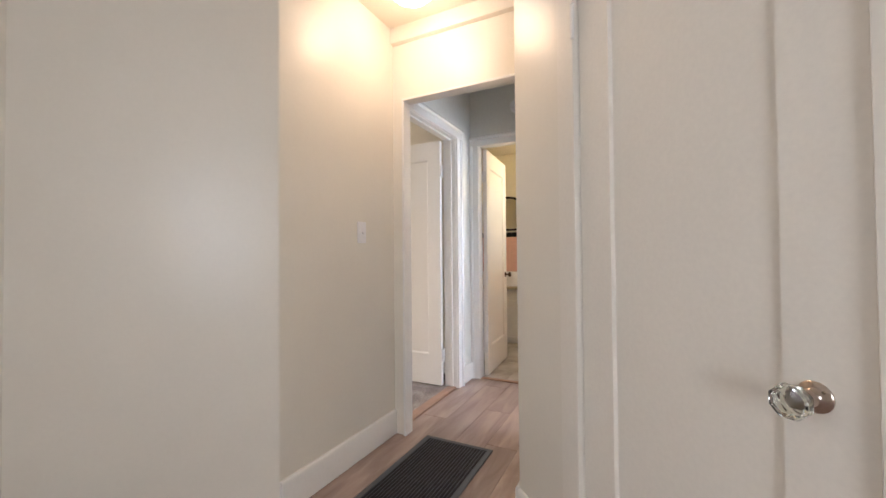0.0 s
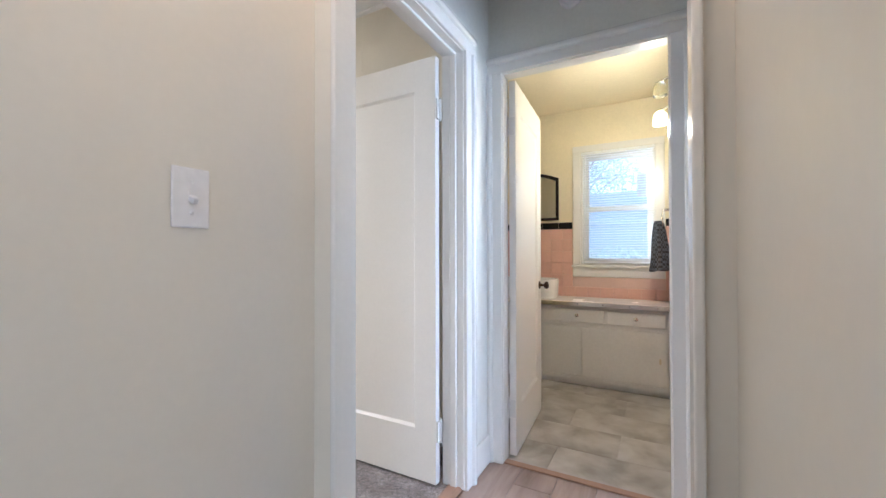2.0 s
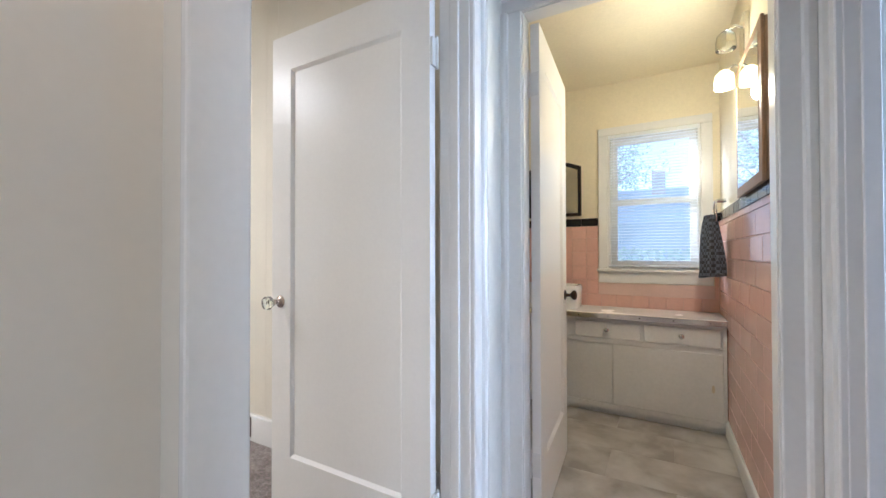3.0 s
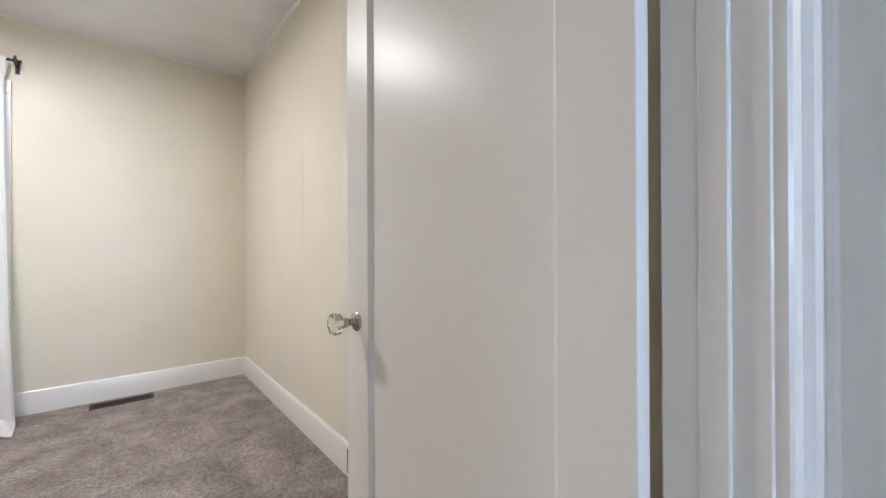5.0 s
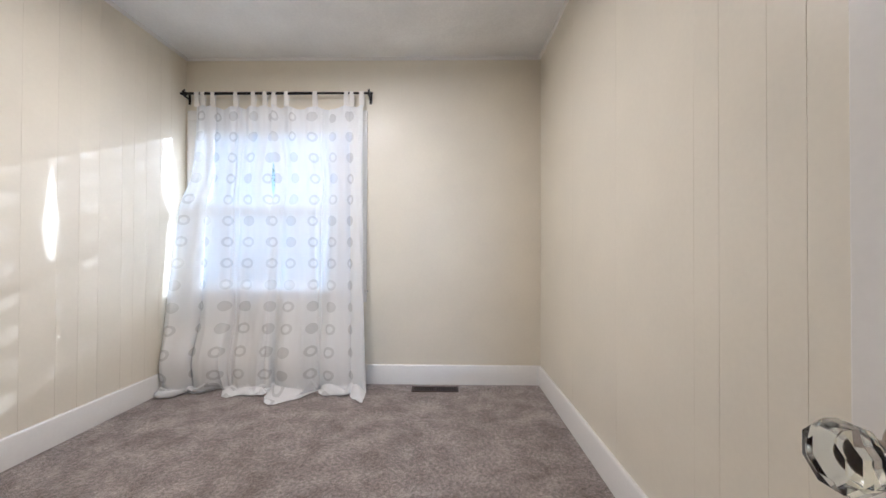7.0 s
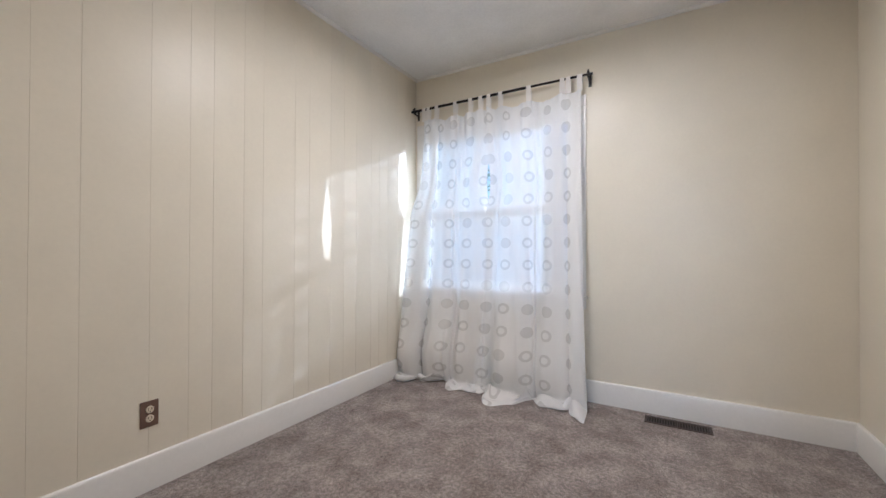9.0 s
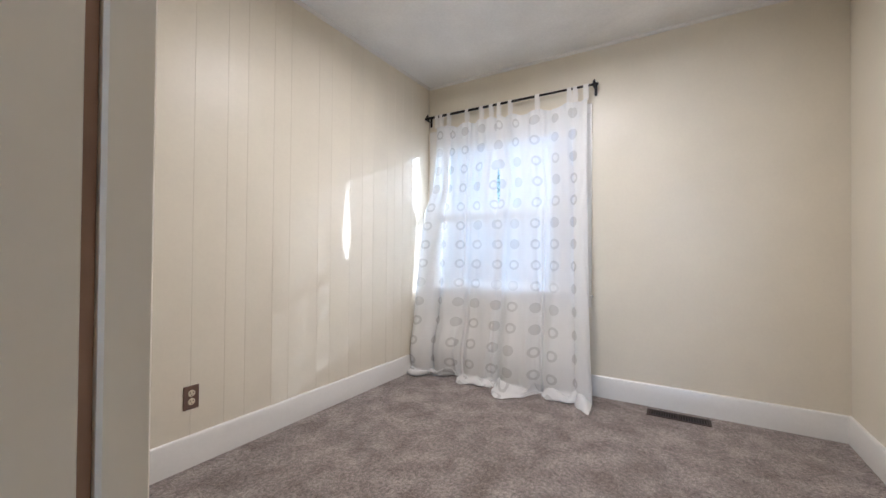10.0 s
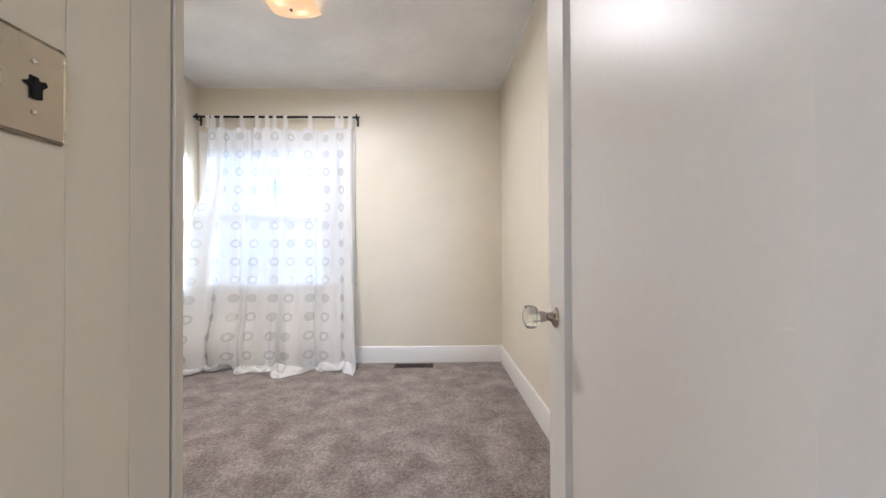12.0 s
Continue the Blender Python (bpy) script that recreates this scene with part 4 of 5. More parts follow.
switch_plate(pose(-1.385, 1.687, 1.206, 0, 0, 90), PLASTIC, PLASTIC, PLASTIC, "white plastic toggle light switch on plaster wall")
switch_plate(pose(-1.790, 2.074, 1.250, 0, 0, 180), BRUSHED, BROWN_PLASTIC, CHROME, "brushed metal switch plate with dark lever on boards", True, 0.041, 0.0605)

# bedroom ceiling lamp
lampb = empty("ceiling_lamp", pose(-3.72, 1.675, H_BED), "square frosted glass ceiling lamp, lit warm", "ceiling lamp")
part("canopy", lathe([(0.07, -0.03), (0.075, -0.02), (0.075, 0.0)], 28), BRUSHED, lampb, smooth=40)
bm = bmesh.new()
n = 12
grid = [[bm.verts.new(((i / n - 0.5) * 0.30, (j / n - 0.5) * 0.30, -0.085 + 0.05 * (abs(2 * i / n - 1) ** 3 + abs(2 * j / n - 1) ** 3) * 0.6)) for j in range(n + 1)]
        for i in range(n + 1)]
for i in range(n):
    for j in range(n):
        bm.faces.new((grid[i][j], grid[i][j + 1], grid[i + 1][j + 1], grid[i + 1][j]))
bmesh.ops.solidify(bm, geom=bm.faces, thickness=0.004)
part("shade", bm, GLOW_BED, lampb, "bent frosted glass shade", 60)
part("finial", lathe([(0.003, -0.105), (0.009, -0.100), (0.011, -0.093), (0.006, -0.087)], 16), BRUSHED, lampb, smooth=40)
for x, y in ((0.05, -0.05), (-0.05, 0.05)):
    part("bulb", lathe([(0.012, -0.035), (0.022, -0.050), (0.026, -0.062), (0.018, -0.074), (0.006, -0.080)][::-1], 16, Matrix.Translation((x, y, 0))), GLOW_BULB, lampb, smooth=60)

# ---- hall things ----
lamph = empty("ceiling_lamp", pose(-1.04, 1.66, H_HALL), "round white glass ceiling lamp, lit", "ceiling lamp")
part("base", lathe([(0.135, -0.025), (0.14, -0.015), (0.14, 0.0)], 40), PLASTIC, lamph, smooth=40)
part("dome", lathe([(0.01, -0.115), (0.05, -0.110), (0.09, -0.093), (0.118, -0.065), (0.128, -0.035), (0.128, -0.024)], 40), GLOW_HALL, lamph, "frosted dome shade", 60)

mat_ob = empty("door_mat", pose(-0.980, 1.555, 0.0, 0, 0, 0), "black ribbed rubber mat with a grey border", "door mat")
part("border", boxed((-0.205, 0.205, -0.49, -0.465, 0.001, 0.008), (-0.205, 0.205, 0.465, 0.49, 0.001, 0.008), (-0.205, -0.180, -0.465, 0.465, 0.001, 0.008),
                     (0.180, 0.205, -0.465, 0.465, 0.001, 0.008)), MAT_EDGE, mat_ob, "grey border")
part("backing", boxed((-0.180, 0.180, -0.465, 0.465, 0.001, 0.004)), MAT_EDGE, mat_ob)
rib = None
for k in range(21):
    x = -0.170 + k * 0.017
    if rib is None:
        ob = part("rib", boxed((-0.0055, 0.0055, -0.462, 0.462, 0.0, 0.006), bevel=0.002), RUBBER, mat_ob)
        rib = ob.data
    else:
        ob = new("rib", rib)
        ob.parent = mat_ob
    ob.location = (x, 0, 0.004)

# vestibule ceiling hatch, smoke alarm and chime box over the bathroom door
alarm = empty("smoke_alarm", pose(-0.945, 3.20, 2.335, 90, 0, 0), "round white smoke alarm on the wall above the door", "smoke alarm")
part("base", lathe([(0.056, 0.0), (0.056, 0.012), (0.050, 0.018)], 32), PLASTIC, alarm, smooth=30)
part("cover", lathe([(0.047, 0.017), (0.043, 0.028), (0.030, 0.034), (0.012, 0.036)], 32), PLASTIC, alarm, smooth=40)
part("button", lathe([(0.008, 0.035), (0.008, 0.039), (0.006, 0.040)], 12, Matrix.Translation((0.015, 0.01, 0))), CREAM_PLASTIC, alarm)
chime = empty("door_chime", pose(-0.795, 3.20, 2.342), "small white chime box on the wall above the door", "door chime")
part("box", boxed((-0.062, 0.062, -0.045, 0.0, -0.038, 0.038), bevel=0.006, seg=2), PLASTIC, chime, smooth=40)
part("button", lathe([(0.005, 0.0), (0.004, 0.004)], 10, Matrix.Translation((0.03, -0.045, 0.005)) @ Matrix.Rotation(radians(90), 4, "X")), BROWN_PLASTIC, chime)
hatch = empty("ceiling_hatch", pose(-0.90, 2.62, H_VEST), "white painted attic hatch with thin trim", "hatch", "", "structure")
part("panel", boxed((-0.30, 0.30, -0.30, 0.30, -0.006, 0.0)), WALL_VEST, hatch)
part("trim", boxed((-0.345, -0.30, -0.345, 0.345, -0.018, 0.0), (0.30, 0.345, -0.345, 0.345, -0.018, 0.0), (-0.30, 0.30, -0.345, -0.30, -0.018, 0.0), (-0.30, 0.30, 0.30, 0.345, -0.018, 0.0)), TRIM, hatch)

# ---- bathroom things ----
van = empty("bath_cabinet", pose(0.052, -0.088, 0.008), "low white painted cabinet with two drawers and sliding doors", "cabinet")
part("body", boxed((-2.58, -0.545, 4.70, 5.03, 0.06, 0.655)), CABINET, van)
part("toe_kick", boxed((-2.58, -0.545, 4.725, 5.03, -0.007, 0.06)), CABINET, van)
part("face_frame", boxed((-2.58, -0.545, 4.684, 4.70, 0.485, 0.515), (-2.58, -0.545, 4.684, 4.70, 0.632, 0.655), (-0.562, -0.545, 4.684, 4.70, 0.06, 0.485),
                         (-0.562, -0.545, 4.684, 4.70, 0.515, 0.632), (-2.58, -0.562, 4.684, 4.70, 0.045, 0.075)), CABINET, van)
for x0, x1, kx in ((-1.415, -1.006, -1.211), (-0.984, -0.576, -0.778)):
    dr = part("drawer", boxed((x0, x1, 4.676, 4.70, 0.518, 0.629), bevel=0.003), CABINET, van)
    part("knob", lathe([(0.007, 0.0), (0.007, 0.010), (0.014, 0.014), (0.016, 0.020), (0.012, 0.025), (0.004, 0.027)], 18,
                       Matrix.Translation((kx, 4.676, 0.576)) @ Matrix.Rotation(radians(90), 4, "X")), CHROME, dr, "small chrome knob", 50)
part("sliding_door", boxed((-2.57, -1.168, 4.692, 4.704, 0.078, 0.482), bevel=0.002), CABINET, van)
sd = part("sliding_door", boxed((-1.175, -0.565, 4.680, 4.691, 0.078, 0.482), bevel=0.002), CABINET, van)
part("finger_pull", lathe([(0.010, 0.0), (0.010, 0.001), (0.004, 0.0012)], 18, Matrix.Translation((-0.615, 4.680, 0.27)) @ Matrix.Rotation(radians(90), 4, "X") @ Matrix.Diagonal((0.8, 2.4, 1, 1))), CREAM_PLASTIC, sd)
ctop = empty("countertop", pose(0.052, -0.085, 0.008), "pale laminate countertop with a metal edge strip", "countertop")
part("top", boxed((-2.59, -0.541, 4.655, 5.028, 0.655, 0.690), bevel=0.003), LAMINATE, ctop)
st = part("edge_strip", boxed((-2.59, -0.541, 4.650, 4.6545, 0.653, 0.688), bevel=0.001), CHROME, ctop, "thin metal edging")
for k in range(8):
    part("screw", lathe([(0.004, 0), (0.003, 0.0015)], 10, Matrix.Translation((-0.63 - k * 0.19, 4.650, 0.670)) @ Matrix.Rotation(radians(90), 4, "X")), DARK, st)

sink = empty("sink", pose(-1.655, 4.78, 0.699), "white ceramic sink with a raised back on the countertop", "sink")
bm = bmesh.new()
n = 40
prof = [(1.00, 0.0), (1.02, 0.10), (1.03, 0.15), (1.0, 0.165), (0.93, 0.165), (0.90, 0.15), (0.86, 0.08), (0.70, 0.03), (0.1, 0.025)]
rings = []
for s, z in prof:
    ring = []
    for i in range(n):
        a = i * math.tau / n
        ca, sa = math.cos(a), math.sin(a)
        ring.append(bm.verts.new((0.29 * s * math.copysign(abs(ca) ** 0.45, ca), 0.155 * s * math.copysign(abs(sa) ** 0.45, sa), z)))
    rings.append(ring)
for a, c in zip(rings, rings[1:]):
    for i in range(n):
        bm.faces.new((a[i], a[(i + 1) % n], c[(i + 1) % n], c[i]))
bm.faces.new(rings[-1])
bm.faces.new(rings[0][::-1])
bmesh.ops.recalc_face_normals(bm, faces=bm.faces)
part("basin", bm, CERAMIC, sink, smooth=50)
part("faucet", tube([(0, 0.10, 0.165), (0, 0.10, 0.25), (0, 0.07, 0.27), (0, 0.01, 0.265), (0, 0.0, 0.245)], 0.011, 14), CHROME, sink, "chrome spout", 60)

# arched black mirror on the tiled wall
mir = empty("wall_mirror", pose(-1.595, 4.970, 1.398), "arched mirror in a black frame on the wall", "mirror")
outline = [(-0.215, 0.0), (0.215, 0.0)] + [(0.215 - 0.43 * k / 16, 0.395 + 0.055 * math.sin(math.pi * k / 16)) for k in range(17)]


def ring_mesh(pts, inset, y0, y1):
    bm = bmesh.new()
    def shrink(p):
        return (p[0] - math.copysign(inset, p[0]) if abs(p[0]) > 0.2 else p[0] * (0.215 - inset) / 0.215, p[1] + inset if p[1] < 0.1 else p[1] - inset)
    o = [[bm.verts.new((p[0], y, p[1])) for p in pts] for y in (y0, y1)]
    i = [[bm.verts.new((*[shrink(p)[0]], y, shrink(p)[1])) for p in pts] for y in (y0, y1)]
    n = len(pts)
    for k in range(n):
        q = (k + 1) % n
        bm.faces.new((o[0][k], o[0][q], i[0][q], i[0][k]))
        bm.faces.new((o[0][k], o[0][q], o[1][q], o[1][k]))
        bm.faces.new((i[0][k], i[0][q], i[1][q], i[1][k]))
    bmesh.ops.recalc_face_normals(bm, faces=bm.faces)
    return bm


part("mirror_frame", ring_mesh(outline, 0.026, -0.024, -0.002), BLACK_TILE, mir, "black frame")
part("mirror_glass", prism([(p[0] * 0.92, 0.012 + p[1] * 0.945) for p in outline], -0.010, -0.006, "y"), MIRROR, mir)

# medicine cabinet, vanity light, towel ring on the right-hand wall
med = empty("medicine_cabinet", pose(-0.4765, 3.80, 1.37), "recessed medicine cabinet with a mirror door and wooden sides", "cabinet")
WOOD = material("cabinet_wood", (0.30, 0.19, 0.11), 0.5, spots=0.15, spot_size=14)
part("box", boxed((-0.022, 0.0, -0.26, 0.26, 0.0, 0.60), bevel=0.002), WOOD, med)
part("door", boxed((-0.034, -0.023, -0.265, 0.265, -0.005, 0.605), bevel=0.002), WOOD, med)
part("mirror_glass", boxed((-0.0365, -0.0345, -0.225, 0.225, 0.035, 0.565)), MIRROR, med)
vl = empty("vanity_light", pose(-0.4765, 3.98, 2.08), "chrome vanity light with two glowing glass shades", "wall lamp")
part("back_plate", boxed((-0.022, 0.0, -0.045, 0.065, -0.15, 0.12), bevel=0.004), CHROME, vl)
for z, y, glow in ((0.0, 0.04, GLOW_BATH), (0.16, -0.02, KNOB_GLASS)):
    arm = part("arm", tube([(-0.02, y, z - 0.10), (-0.05, y, z - 0.085), (-0.085, y, z - 0.105)], 0.007, 12), CHROME, vl, smooth=60)
    part("shade", lathe([(0.040, -0.095), (0.041, -0.06), (0.036, -0.03), (0.020, -0.012), (0.010, -0.006)], 24, Matrix.Translation((-0.085, y, z - 0.095))), glow, arm, "glass shade", 60)
tr = empty("towel_ring", pose(-0.4885, 4.62, 1.42), "chrome towel ring on the tiled wall", "towel ring")
part("post", tube([(0, 0, 0), (-0.045, 0, 0)], 0.012, 14), CHROME, tr, smooth=60)
part("ring", tube([(-0.045 - 0.01, 0.065 * math.sin(a), -0.065 + 0.065 * math.cos(a)) for a in (k * math.tau / 24 for k in range(25))], 0.005, 8), CHROME, tr, smooth=60)
bm = bmesh.new()
nu, nv = 40, 30
rows = []
for j in range(nv + 1):
    r = j / nv
    row = []
    for i in range(nu):
        a = i / nu * math.tau
        wob = 1 + 0.22 * math.sin(3 * a + 2.0 * r) + 0.10 * math.sin(7 * a + 1.3)
        row.append(bm.verts.new((0.055 * (0.45 + 0.75 * r ** 0.7) * math.cos(a) * wob, 0.085 * (0.45 + 0.6 * r ** 0.6) * math.sin(a) * wob, -0.37 * r - 0.012 * math.sin(2 * a) * r)))
    rows.append(row)
for p, q in zip(rows, rows[1:]):
    for i in range(nu):
        bm.faces.new((p[i], p[(i + 1) % nu], q[(i + 1) % nu], q[i]))
bm.faces.new(rows[0])
bm.faces.new(rows[-1][::-1])
bmesh.ops.recalc_face_normals(bm, faces=bm.faces)
tw = mesh_ob("hand_towel", bm, TOWEL, 60)
tw.matrix_world = pose(-0.567, 4.62, 1.335)
tagged(tw, "charcoal checked hand towel hanging from the ring", "towel")

# mini blind in the bathroom window
bl = empty("window_blind", pose((BWX0 + BWX1) / 2, 4.965, 1.985), "white horizontal mini blind, lowered and open", "blind")
bw = (BWX1 - BWX0) / 2 - 0.004
part("head_rail", boxed((-bw, bw, -0.005, 0.022, -0.005, 0.022), bevel=0.002), BLIND, bl)
slat = prism([(-0.011, -0.0032), (-0.004, -0.0003), (0.004, 0.0003), (0.011, -0.0018), (0.011, -0.0024), (0.004, -0.0003), (-0.004, -0.0009), (-0.011, -0.0038)], -bw + 0.004, bw - 0.004, "x")
sl = part("slat", slat, BLIND, bl)
sl.location = (0, 0.012, -0.02)
for k in range(1, 43):
    ob = new("slat", sl.data)
    ob.parent = bl
    ob.location = (0, 0.012, -0.02 - k * 0.0218)
    ob.rotation_euler = (radians(-8 + random.uniform(-2, 2)), 0, 0)
part("bottom_rail", boxed((-bw, bw, 0.002, 0.022, -0.985, -0.972), bevel=0.003), BLIND, bl)
for x in (-bw * 0.7, bw * 0.7):
    part("cord", tube([(x, -0.001, 0.0), (x, -0.001, -0.975)], 0.0009, 6), BLIND, bl)
part("wand", tube([(-bw + 0.04, -0.010, 0.0), (-bw + 0.038, -0.012, -0.55)], 0.003, 8), PLASTIC, bl, "clear tilt wand")


# ---- outside ----
def tree(m, height, crown, leaves, seed, label):
    root = empty("tree", m, label, "tree")
    rnd = random.Random(seed)
    bm = bmesh.new()
    top = height - crown * 0.6
    lathe([(0.16, 0.0), (0.13, 0.4), (0.10, top * 0.6), (0.05, top)], 10, bm=bm)
    tips = []
    for k in range(9):
        a, e = k * 2.4 + rnd.uniform(-0.3, 0.3), rnd.uniform(0.2, 1.0)
        p0 = Vector((0, 0, top * rnd.uniform(0.55, 0.95)))
        p1 = p0 + Vector((math.cos(a) * crown * 0.8, math.sin(a) * crown * 0.8, e * crown))
        tube([p0, p0.lerp(p1, 0.5) + Vector((0, 0, 0.1)), p1], 0.03, 6, bm)
        tips += [p1, p0.lerp(p1, 0.65)]
    part("trunk", bm, BARK, root, smooth=60)
    lm = bmesh.new()
    for _ in range(leaves):
        c = rnd.choice(tips) + Vector([rnd.gauss(0, crown * 0.26) for _ in range(3)])
        u = Vector([rnd.uniform(-1, 1) for _ in range(3)]).normalized()
        v = u.orthogonal().normalized()
        s = rnd.uniform(0.05, 0.10)
        lm.faces.new([lm.verts.new(c + q) for q in (u * s, v * s * 0.5, -u * s, -v * s * 0.5)])
    part("crown", lm, LEAF, root)
    return root


tree(pose(-3.2, 17.5, -0.30), 5.6, 1.9, 2600, 3, "leafy green tree behind the neighbouring house")
tree(pose(-15.5, -4.6, -0.30), 7.0, 2.4, 3000, 5, "leafy green tree beyond the bedroom window")
# unseen tree, added to block low sun from the bedroom window
tree(pose(-9.4, 4.2, -0.30), 2.45, 0.8, 1600, 7, "low leafy tree added out of view to shade the bedroom window")

nb = empty("neighbour_house", pose(1.0, 15.0, -0.30), "low neighbouring house with blue grey roof and chimney", "house")
part("wall", boxed((-7, 7, -2.0, 2.0, 0, 2.15)), SIDING, nb)
part("roof", prism([(-2.4, 2.15), (2.4, 2.15), (0.0, 3.35)], -7.3, 7.3, "x"), ROOF, nb)
part("chimney", boxed((-2.05, -1.7, -0.5, -0.15, 2.6, 3.8)), BRICK, nb)
hedge = bmesh.new()
rnd = random.Random(11)
for _ in range(5200):
    c = Vector((rnd.uniform(-6, 5), 10.5 + rnd.gauss(0, 0.25), -0.3 + 1.45 * rnd.random() ** 0.6))
    u = Vector([rnd.uniform(-1, 1) for _ in range(3)]).normalized()
    v = u.orthogonal().normalized()
    s = rnd.uniform(0.06, 0.12)
    hedge.faces.new([hedge.verts.new(c + q) for q in (u * s, v * s * 0.6, -u * s, -v * s * 0.6)])
tagged(mesh_ob("hedge", hedge, LEAF), "clipped green hedge in the garden", "hedge", "", "stuff")


def fence(m, n, height, label):
    root = empty("fence", m, label, "fence")
    b = part("board", boxed((-0.068, 0.068, -0.01, 0.01, 0.0, height), bevel=0.004), FENCE, root)
    for k in range(1, n):
        ob = new("board", b.data)
        ob.parent = root
        ob.location = (k * 0.145, 0, random.uniform(-0.015, 0.015))
    for z in (0.35, height - 0.3):
        part("rail", boxed((-0.1, n * 0.145, 0.012, 0.05, z, z + 0.09)), FENCE, root)
    return root


fence(pose(-11.5, -7.0, -0.30, 0, 0, 90), 70, 2.2, "blue grey weathered board fence")
side = empty("garden_shed", pose(-12.6, 1.6, -0.30), "blue grey sided shed beyond the fence", "shed")
part("wall", boxed((-1.0, 1.0, -1.9, 1.9, 0, 3.6)), SIDING, side)
part("roof", prism([(-2.1, 3.6), (2.1, 3.6), (0, 4.4)], -1.2, 1.2, "x"), ROOF, side)


# ---- small pieces of floors and walls, last ----
def piece_mesh(name, bev, mat, fx, fy, fz):
    """A unit block with slightly rounded edges for a piece of about fx by fy by fz metres."""
    bm = boxed((-fx / 2, fx / 2, -fy / 2, fy / 2, -fz / 2, fz / 2), bevel=bev)
    bmesh.ops.scale(bm, vec=(1 / fx, 1 / fy, 1 / fz), verts=bm.verts)
    me = bpy.data.meshes.new(name)
    bm.to_mesh(me)
    bm.free()
    me.materials.append(mat)
    return me


def piece(name, me, parent, x0, x1, y0, y1, z0, z1):
    ob = new(name, me)
    ob.location = ((x0 + x1) / 2, (y0 + y1) / 2, (z0 + z1) / 2)
    ob.scale = (x1 - x0, y1 - y0, z1 - z0)
    ob.parent = parent
    return ob


# laminate planks of the hall and front room
floor_hall = structure("floor_hall", boxed((-2.1, 2.5, -3.0, 1.70, -0.0115, -0.009), (-1.455, -0.30, 1.70, 3.21, -0.0115, -0.009)), THRESH, "grey brown wood laminate plank floor", "floor")
plank = piece_mesh("plank", 0.0012, LAMINATE_WOOD, 0.18, 1.2, 0.009)
k = 0
x = -2.095
while x < 2.5:
    top_y = 3.205 if -1.50 < x < -0.40 else 1.62
    x0, x1 = max(x, -1.455) if top_y > 3 else x, x + 0.1785
    y = -3.0 - (k * 0.47) % 1.2
    while y < top_y:
        a, c = max(y, -3.0), min(y + 1.1985, top_y)
        if c - a > 0.03:
            piece("plank", plank, floor_hall, x0, min(x1, 2.5), a, c, -0.009, 0.0)
        y += 1.2
    x += 0.18
    k += 1

# stone-look vinyl tiles in the bathroom
floor_bath = structure("floor_bath", boxed((-2.6, -0.48, 3.24, 4.975, -0.0115, -0.007)), FLOOR_JOINT, "beige stone look vinyl tile floor", "floor")
vinyl = piece_mesh("tile", 0.0015, STONE_TILE, 0.6, 0.3, 0.007)
k, y = 0, 3.21
while y < 5.0:
    x = -1.083 + (k % 2) * 0.305 - 0.61 * 4
    while x < -0.48:
        x0, x1, y0, y1 = max(x, -2.6), min(x + 0.6092, -0.48), max(y, 3.24), min(y + 0.3042, 4.97)
        if x1 - x0 > 0.02 and y1 - y0 > 0.02:
            piece("tile", vinyl, floor_bath, x0, x1, y0, y1, -0.007, 0.001)
        x += 0.61
    y += 0.305
    k += 1

# pink wall tiles with a black cap row
T = 0.108
tiles_back = structure("tile_wall_back", boxed((-2.6, -0.482, 4.968, 4.9745, 0.690, 0.985 - 0.11), (-2.6, BWX0 - 0.08, 4.968, 4.9745, 0.985 - 0.11, 1.377),
                                               (BWX1 + 0.08, -0.482, 4.968, 4.9745, 0.985 - 0.11, 1.377)), GROUT, "pink glazed wall tiles with black edging", "tiles")
tile_b = piece_mesh("tile", 0.0025, PINK, T, 0.006, T)
tile_k = piece_mesh("tile", 0.0025, BLACK_TILE, 0.15, 0.008, 0.06)
z = 0.678
rows_z = []
while z < 1.31:
    rows_z.append((z, min(z + T, 1.314)))
    z += T
for n_row, (z0, z1) in enumerate(rows_z):
    x = -0.482
    while x > -2.05:
        x0, x1 = x - T + 0.002, x
        spans = [(x0, x1)]
        if z1 > 0.88:
            spans = [(a, c) for a, c in ((x0, min(x1, BWX0 - 0.072)), (max(x0, BWX1 + 0.072), x1)) if c - a > 0.015]
        for a, c in spans:
            piece("tile", tile_b, tiles_back, a, c, 4.962, 4.969, z0 + 0.001, z1 - 0.001)
        x -= T
x = -0.482
while x > -2.05:
    x0, x1 = x - 0.15, x - 0.002
    for a, c in ((x0, min(x1, BWX0 - 0.072)), (max(x0, BWX1 + 0.072), x1)):
        if c - a > 0.015:
            piece("tile", tile_k, tiles_back, a, c, 4.960, 4.9685, 1.316, 1.376)
    x -= 0.15

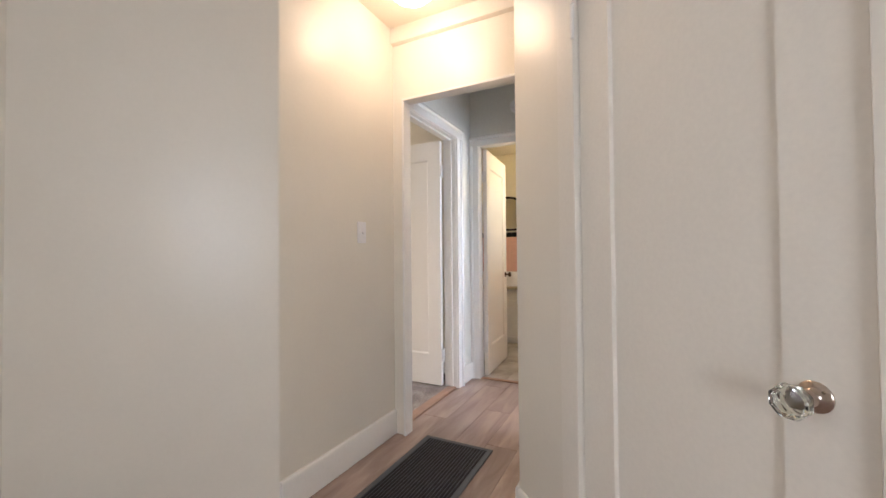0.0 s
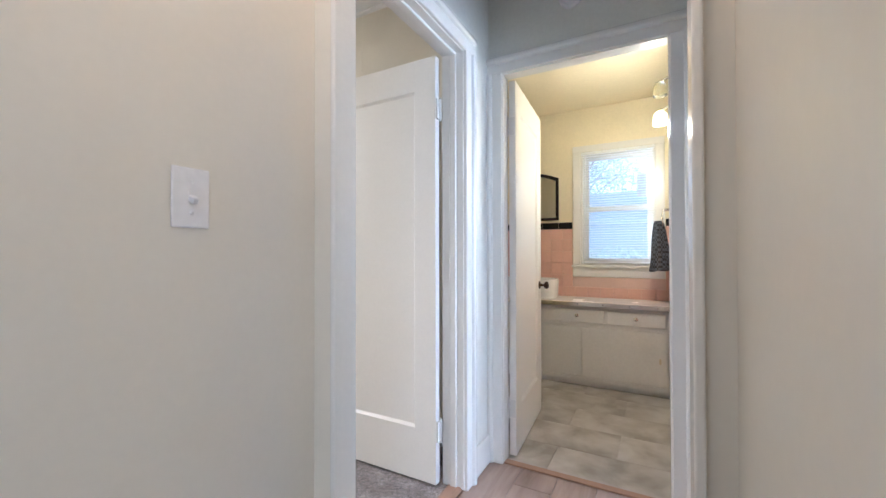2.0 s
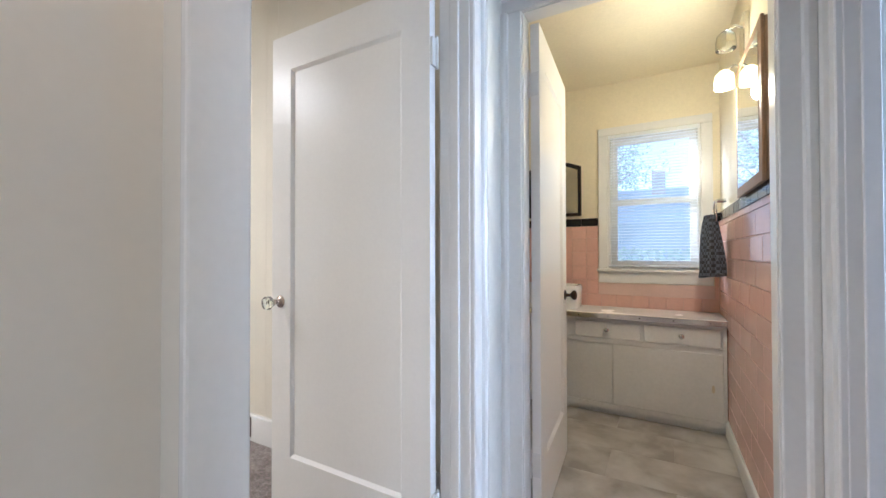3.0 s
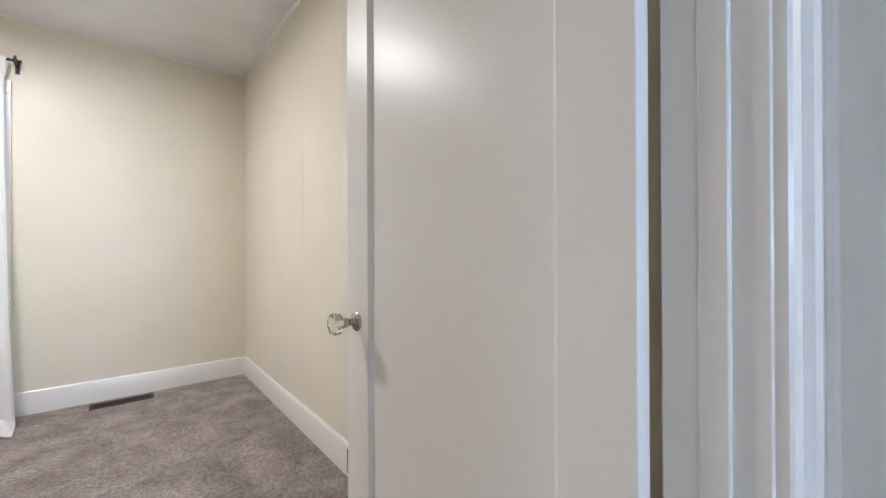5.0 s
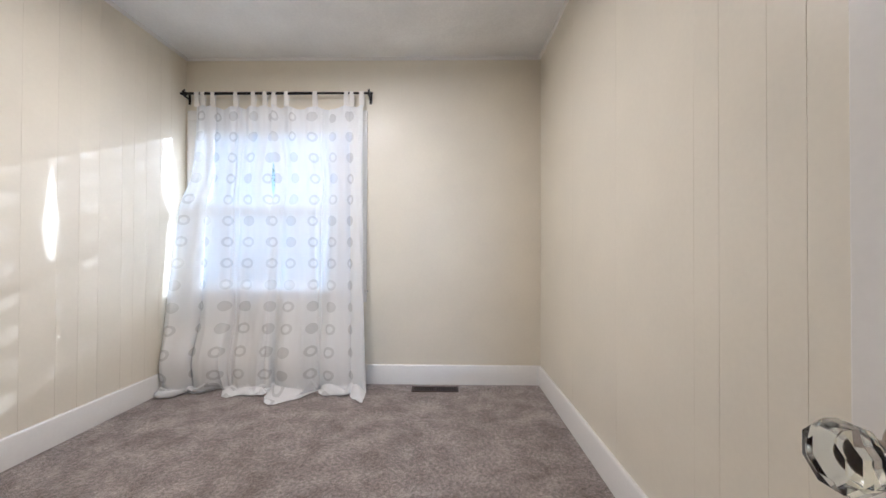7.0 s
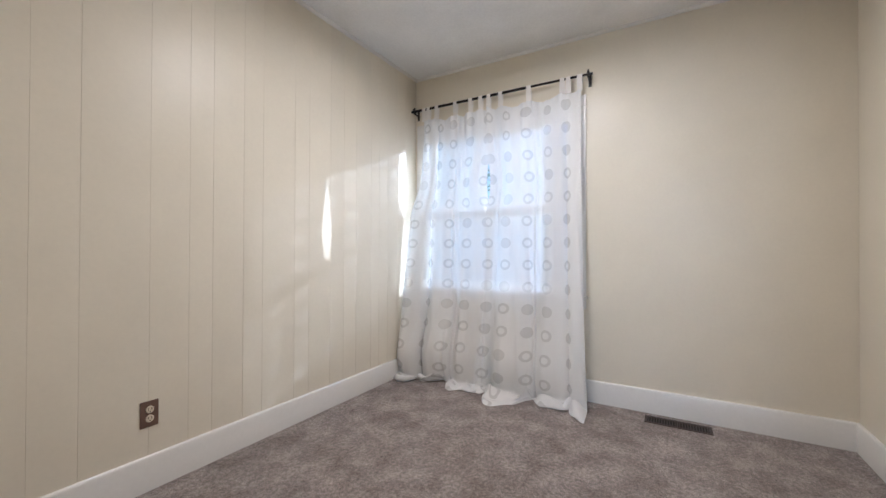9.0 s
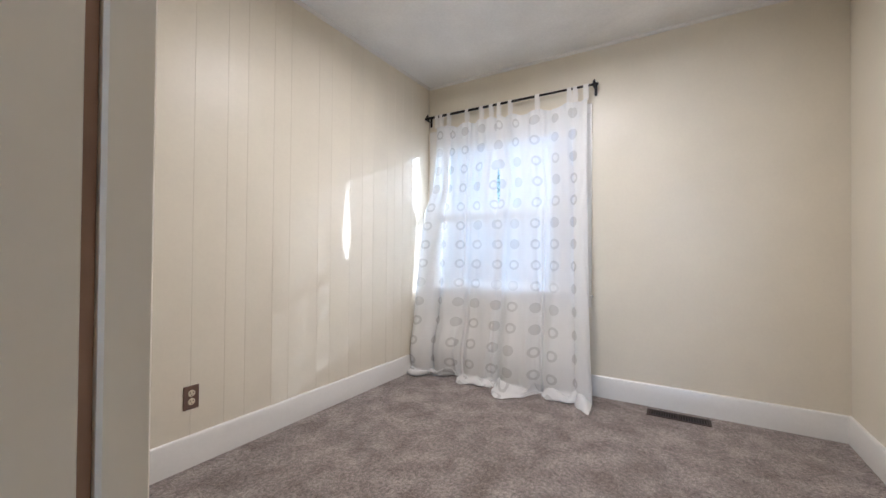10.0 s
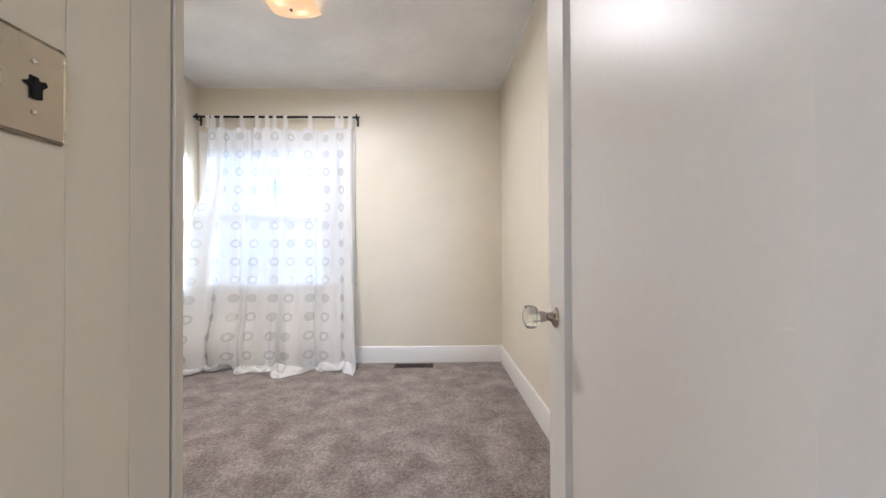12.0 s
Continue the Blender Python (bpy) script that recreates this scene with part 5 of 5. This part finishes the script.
tiles_side = structure("tile_wall_side", boxed((-0.482, -0.4765, 3.28, 4.962, 0.0, 1.377)), GROUT, "pink glazed wall tiles with black edging", "tiles")
tile_s = piece_mesh("tile", 0.0025, PINK, 0.006, T * 2.4, T)
tile_sk = piece_mesh("tile", 0.0025, BLACK_TILE, 0.008, 0.15, 0.06)
z, k = 0.095, 0
while z < 1.30:
    z1 = min(z + T, 1.314)
    y = 3.282 - (k % 2) * T * 1.2
    while y < 4.955:
        a, c = max(y, 3.282), min(y + T * 2.4 - 0.002, 4.960)
        if c - a > 0.012:
            piece("tile", tile_s, tiles_side, -0.4885, -0.4815, a, c, z + 0.001, z1 - 0.001)
        y += T * 2.4
    z += T
    k += 1
y = 3.282
while y < 4.955:
    piece("tile", tile_sk, tiles_side, -0.490, -0.481, y, min(y + 0.148, 4.958), 1.316, 1.376)
    y += 0.15

# painted wall boards of the bedroom
board_l = piece_mesh("board", 0.0008, WALL_BED, 0.15, 0.010, 2.6)
edges = [-5.108, -4.94, -4.83, -4.70, -4.59, -4.494, -4.327, -4.20, -4.073, -3.891, -3.779, -3.561, -3.445, -3.281, -3.169, -3.003, -2.763, -2.62, -2.45, -2.30, -2.130]
for a, c in zip(edges, edges[1:]):
    piece("board", board_l, wall_left, a + 0.0552, c + 0.0549, 0.298, 0.308, -0.01, 2.70)
edges = [-5.108, -4.30, -3.70, -3.157, -3.049, -2.888, -2.787, -2.30, -1.545]
for a, c in zip(edges, edges[1:]):
    piece("board", board_l, wall_right, a + 0.0552, c + 0.0549, 3.203, 3.213, -0.01, 2.70)
edges = [-2.0923, -1.998, -1.892, -1.74, -1.60, -1.545]
for a, c in zip(edges, edges[1:]):
    piece("board", board_l, closet, a + 0.0553, c + 0.0547, 2.0635, 2.073, 0.0, 2.70)
board_e = piece_mesh("corner_board", 0.003, WALL_BED, 0.04, 0.04, 2.6)
piece("corner_board", board_e, closet, -2.073, -2.0455, 2.034, 2.0745, 0.004, 2.645)
bare = piece_mesh("bare_wood_joint", 0.0004, THRESH, 0.008, 0.003, 2.6)
piece("bare_wood_joint", bare, closet, -2.0454, -2.0372, 2.0631, 2.0662, 0.006, 2.645)
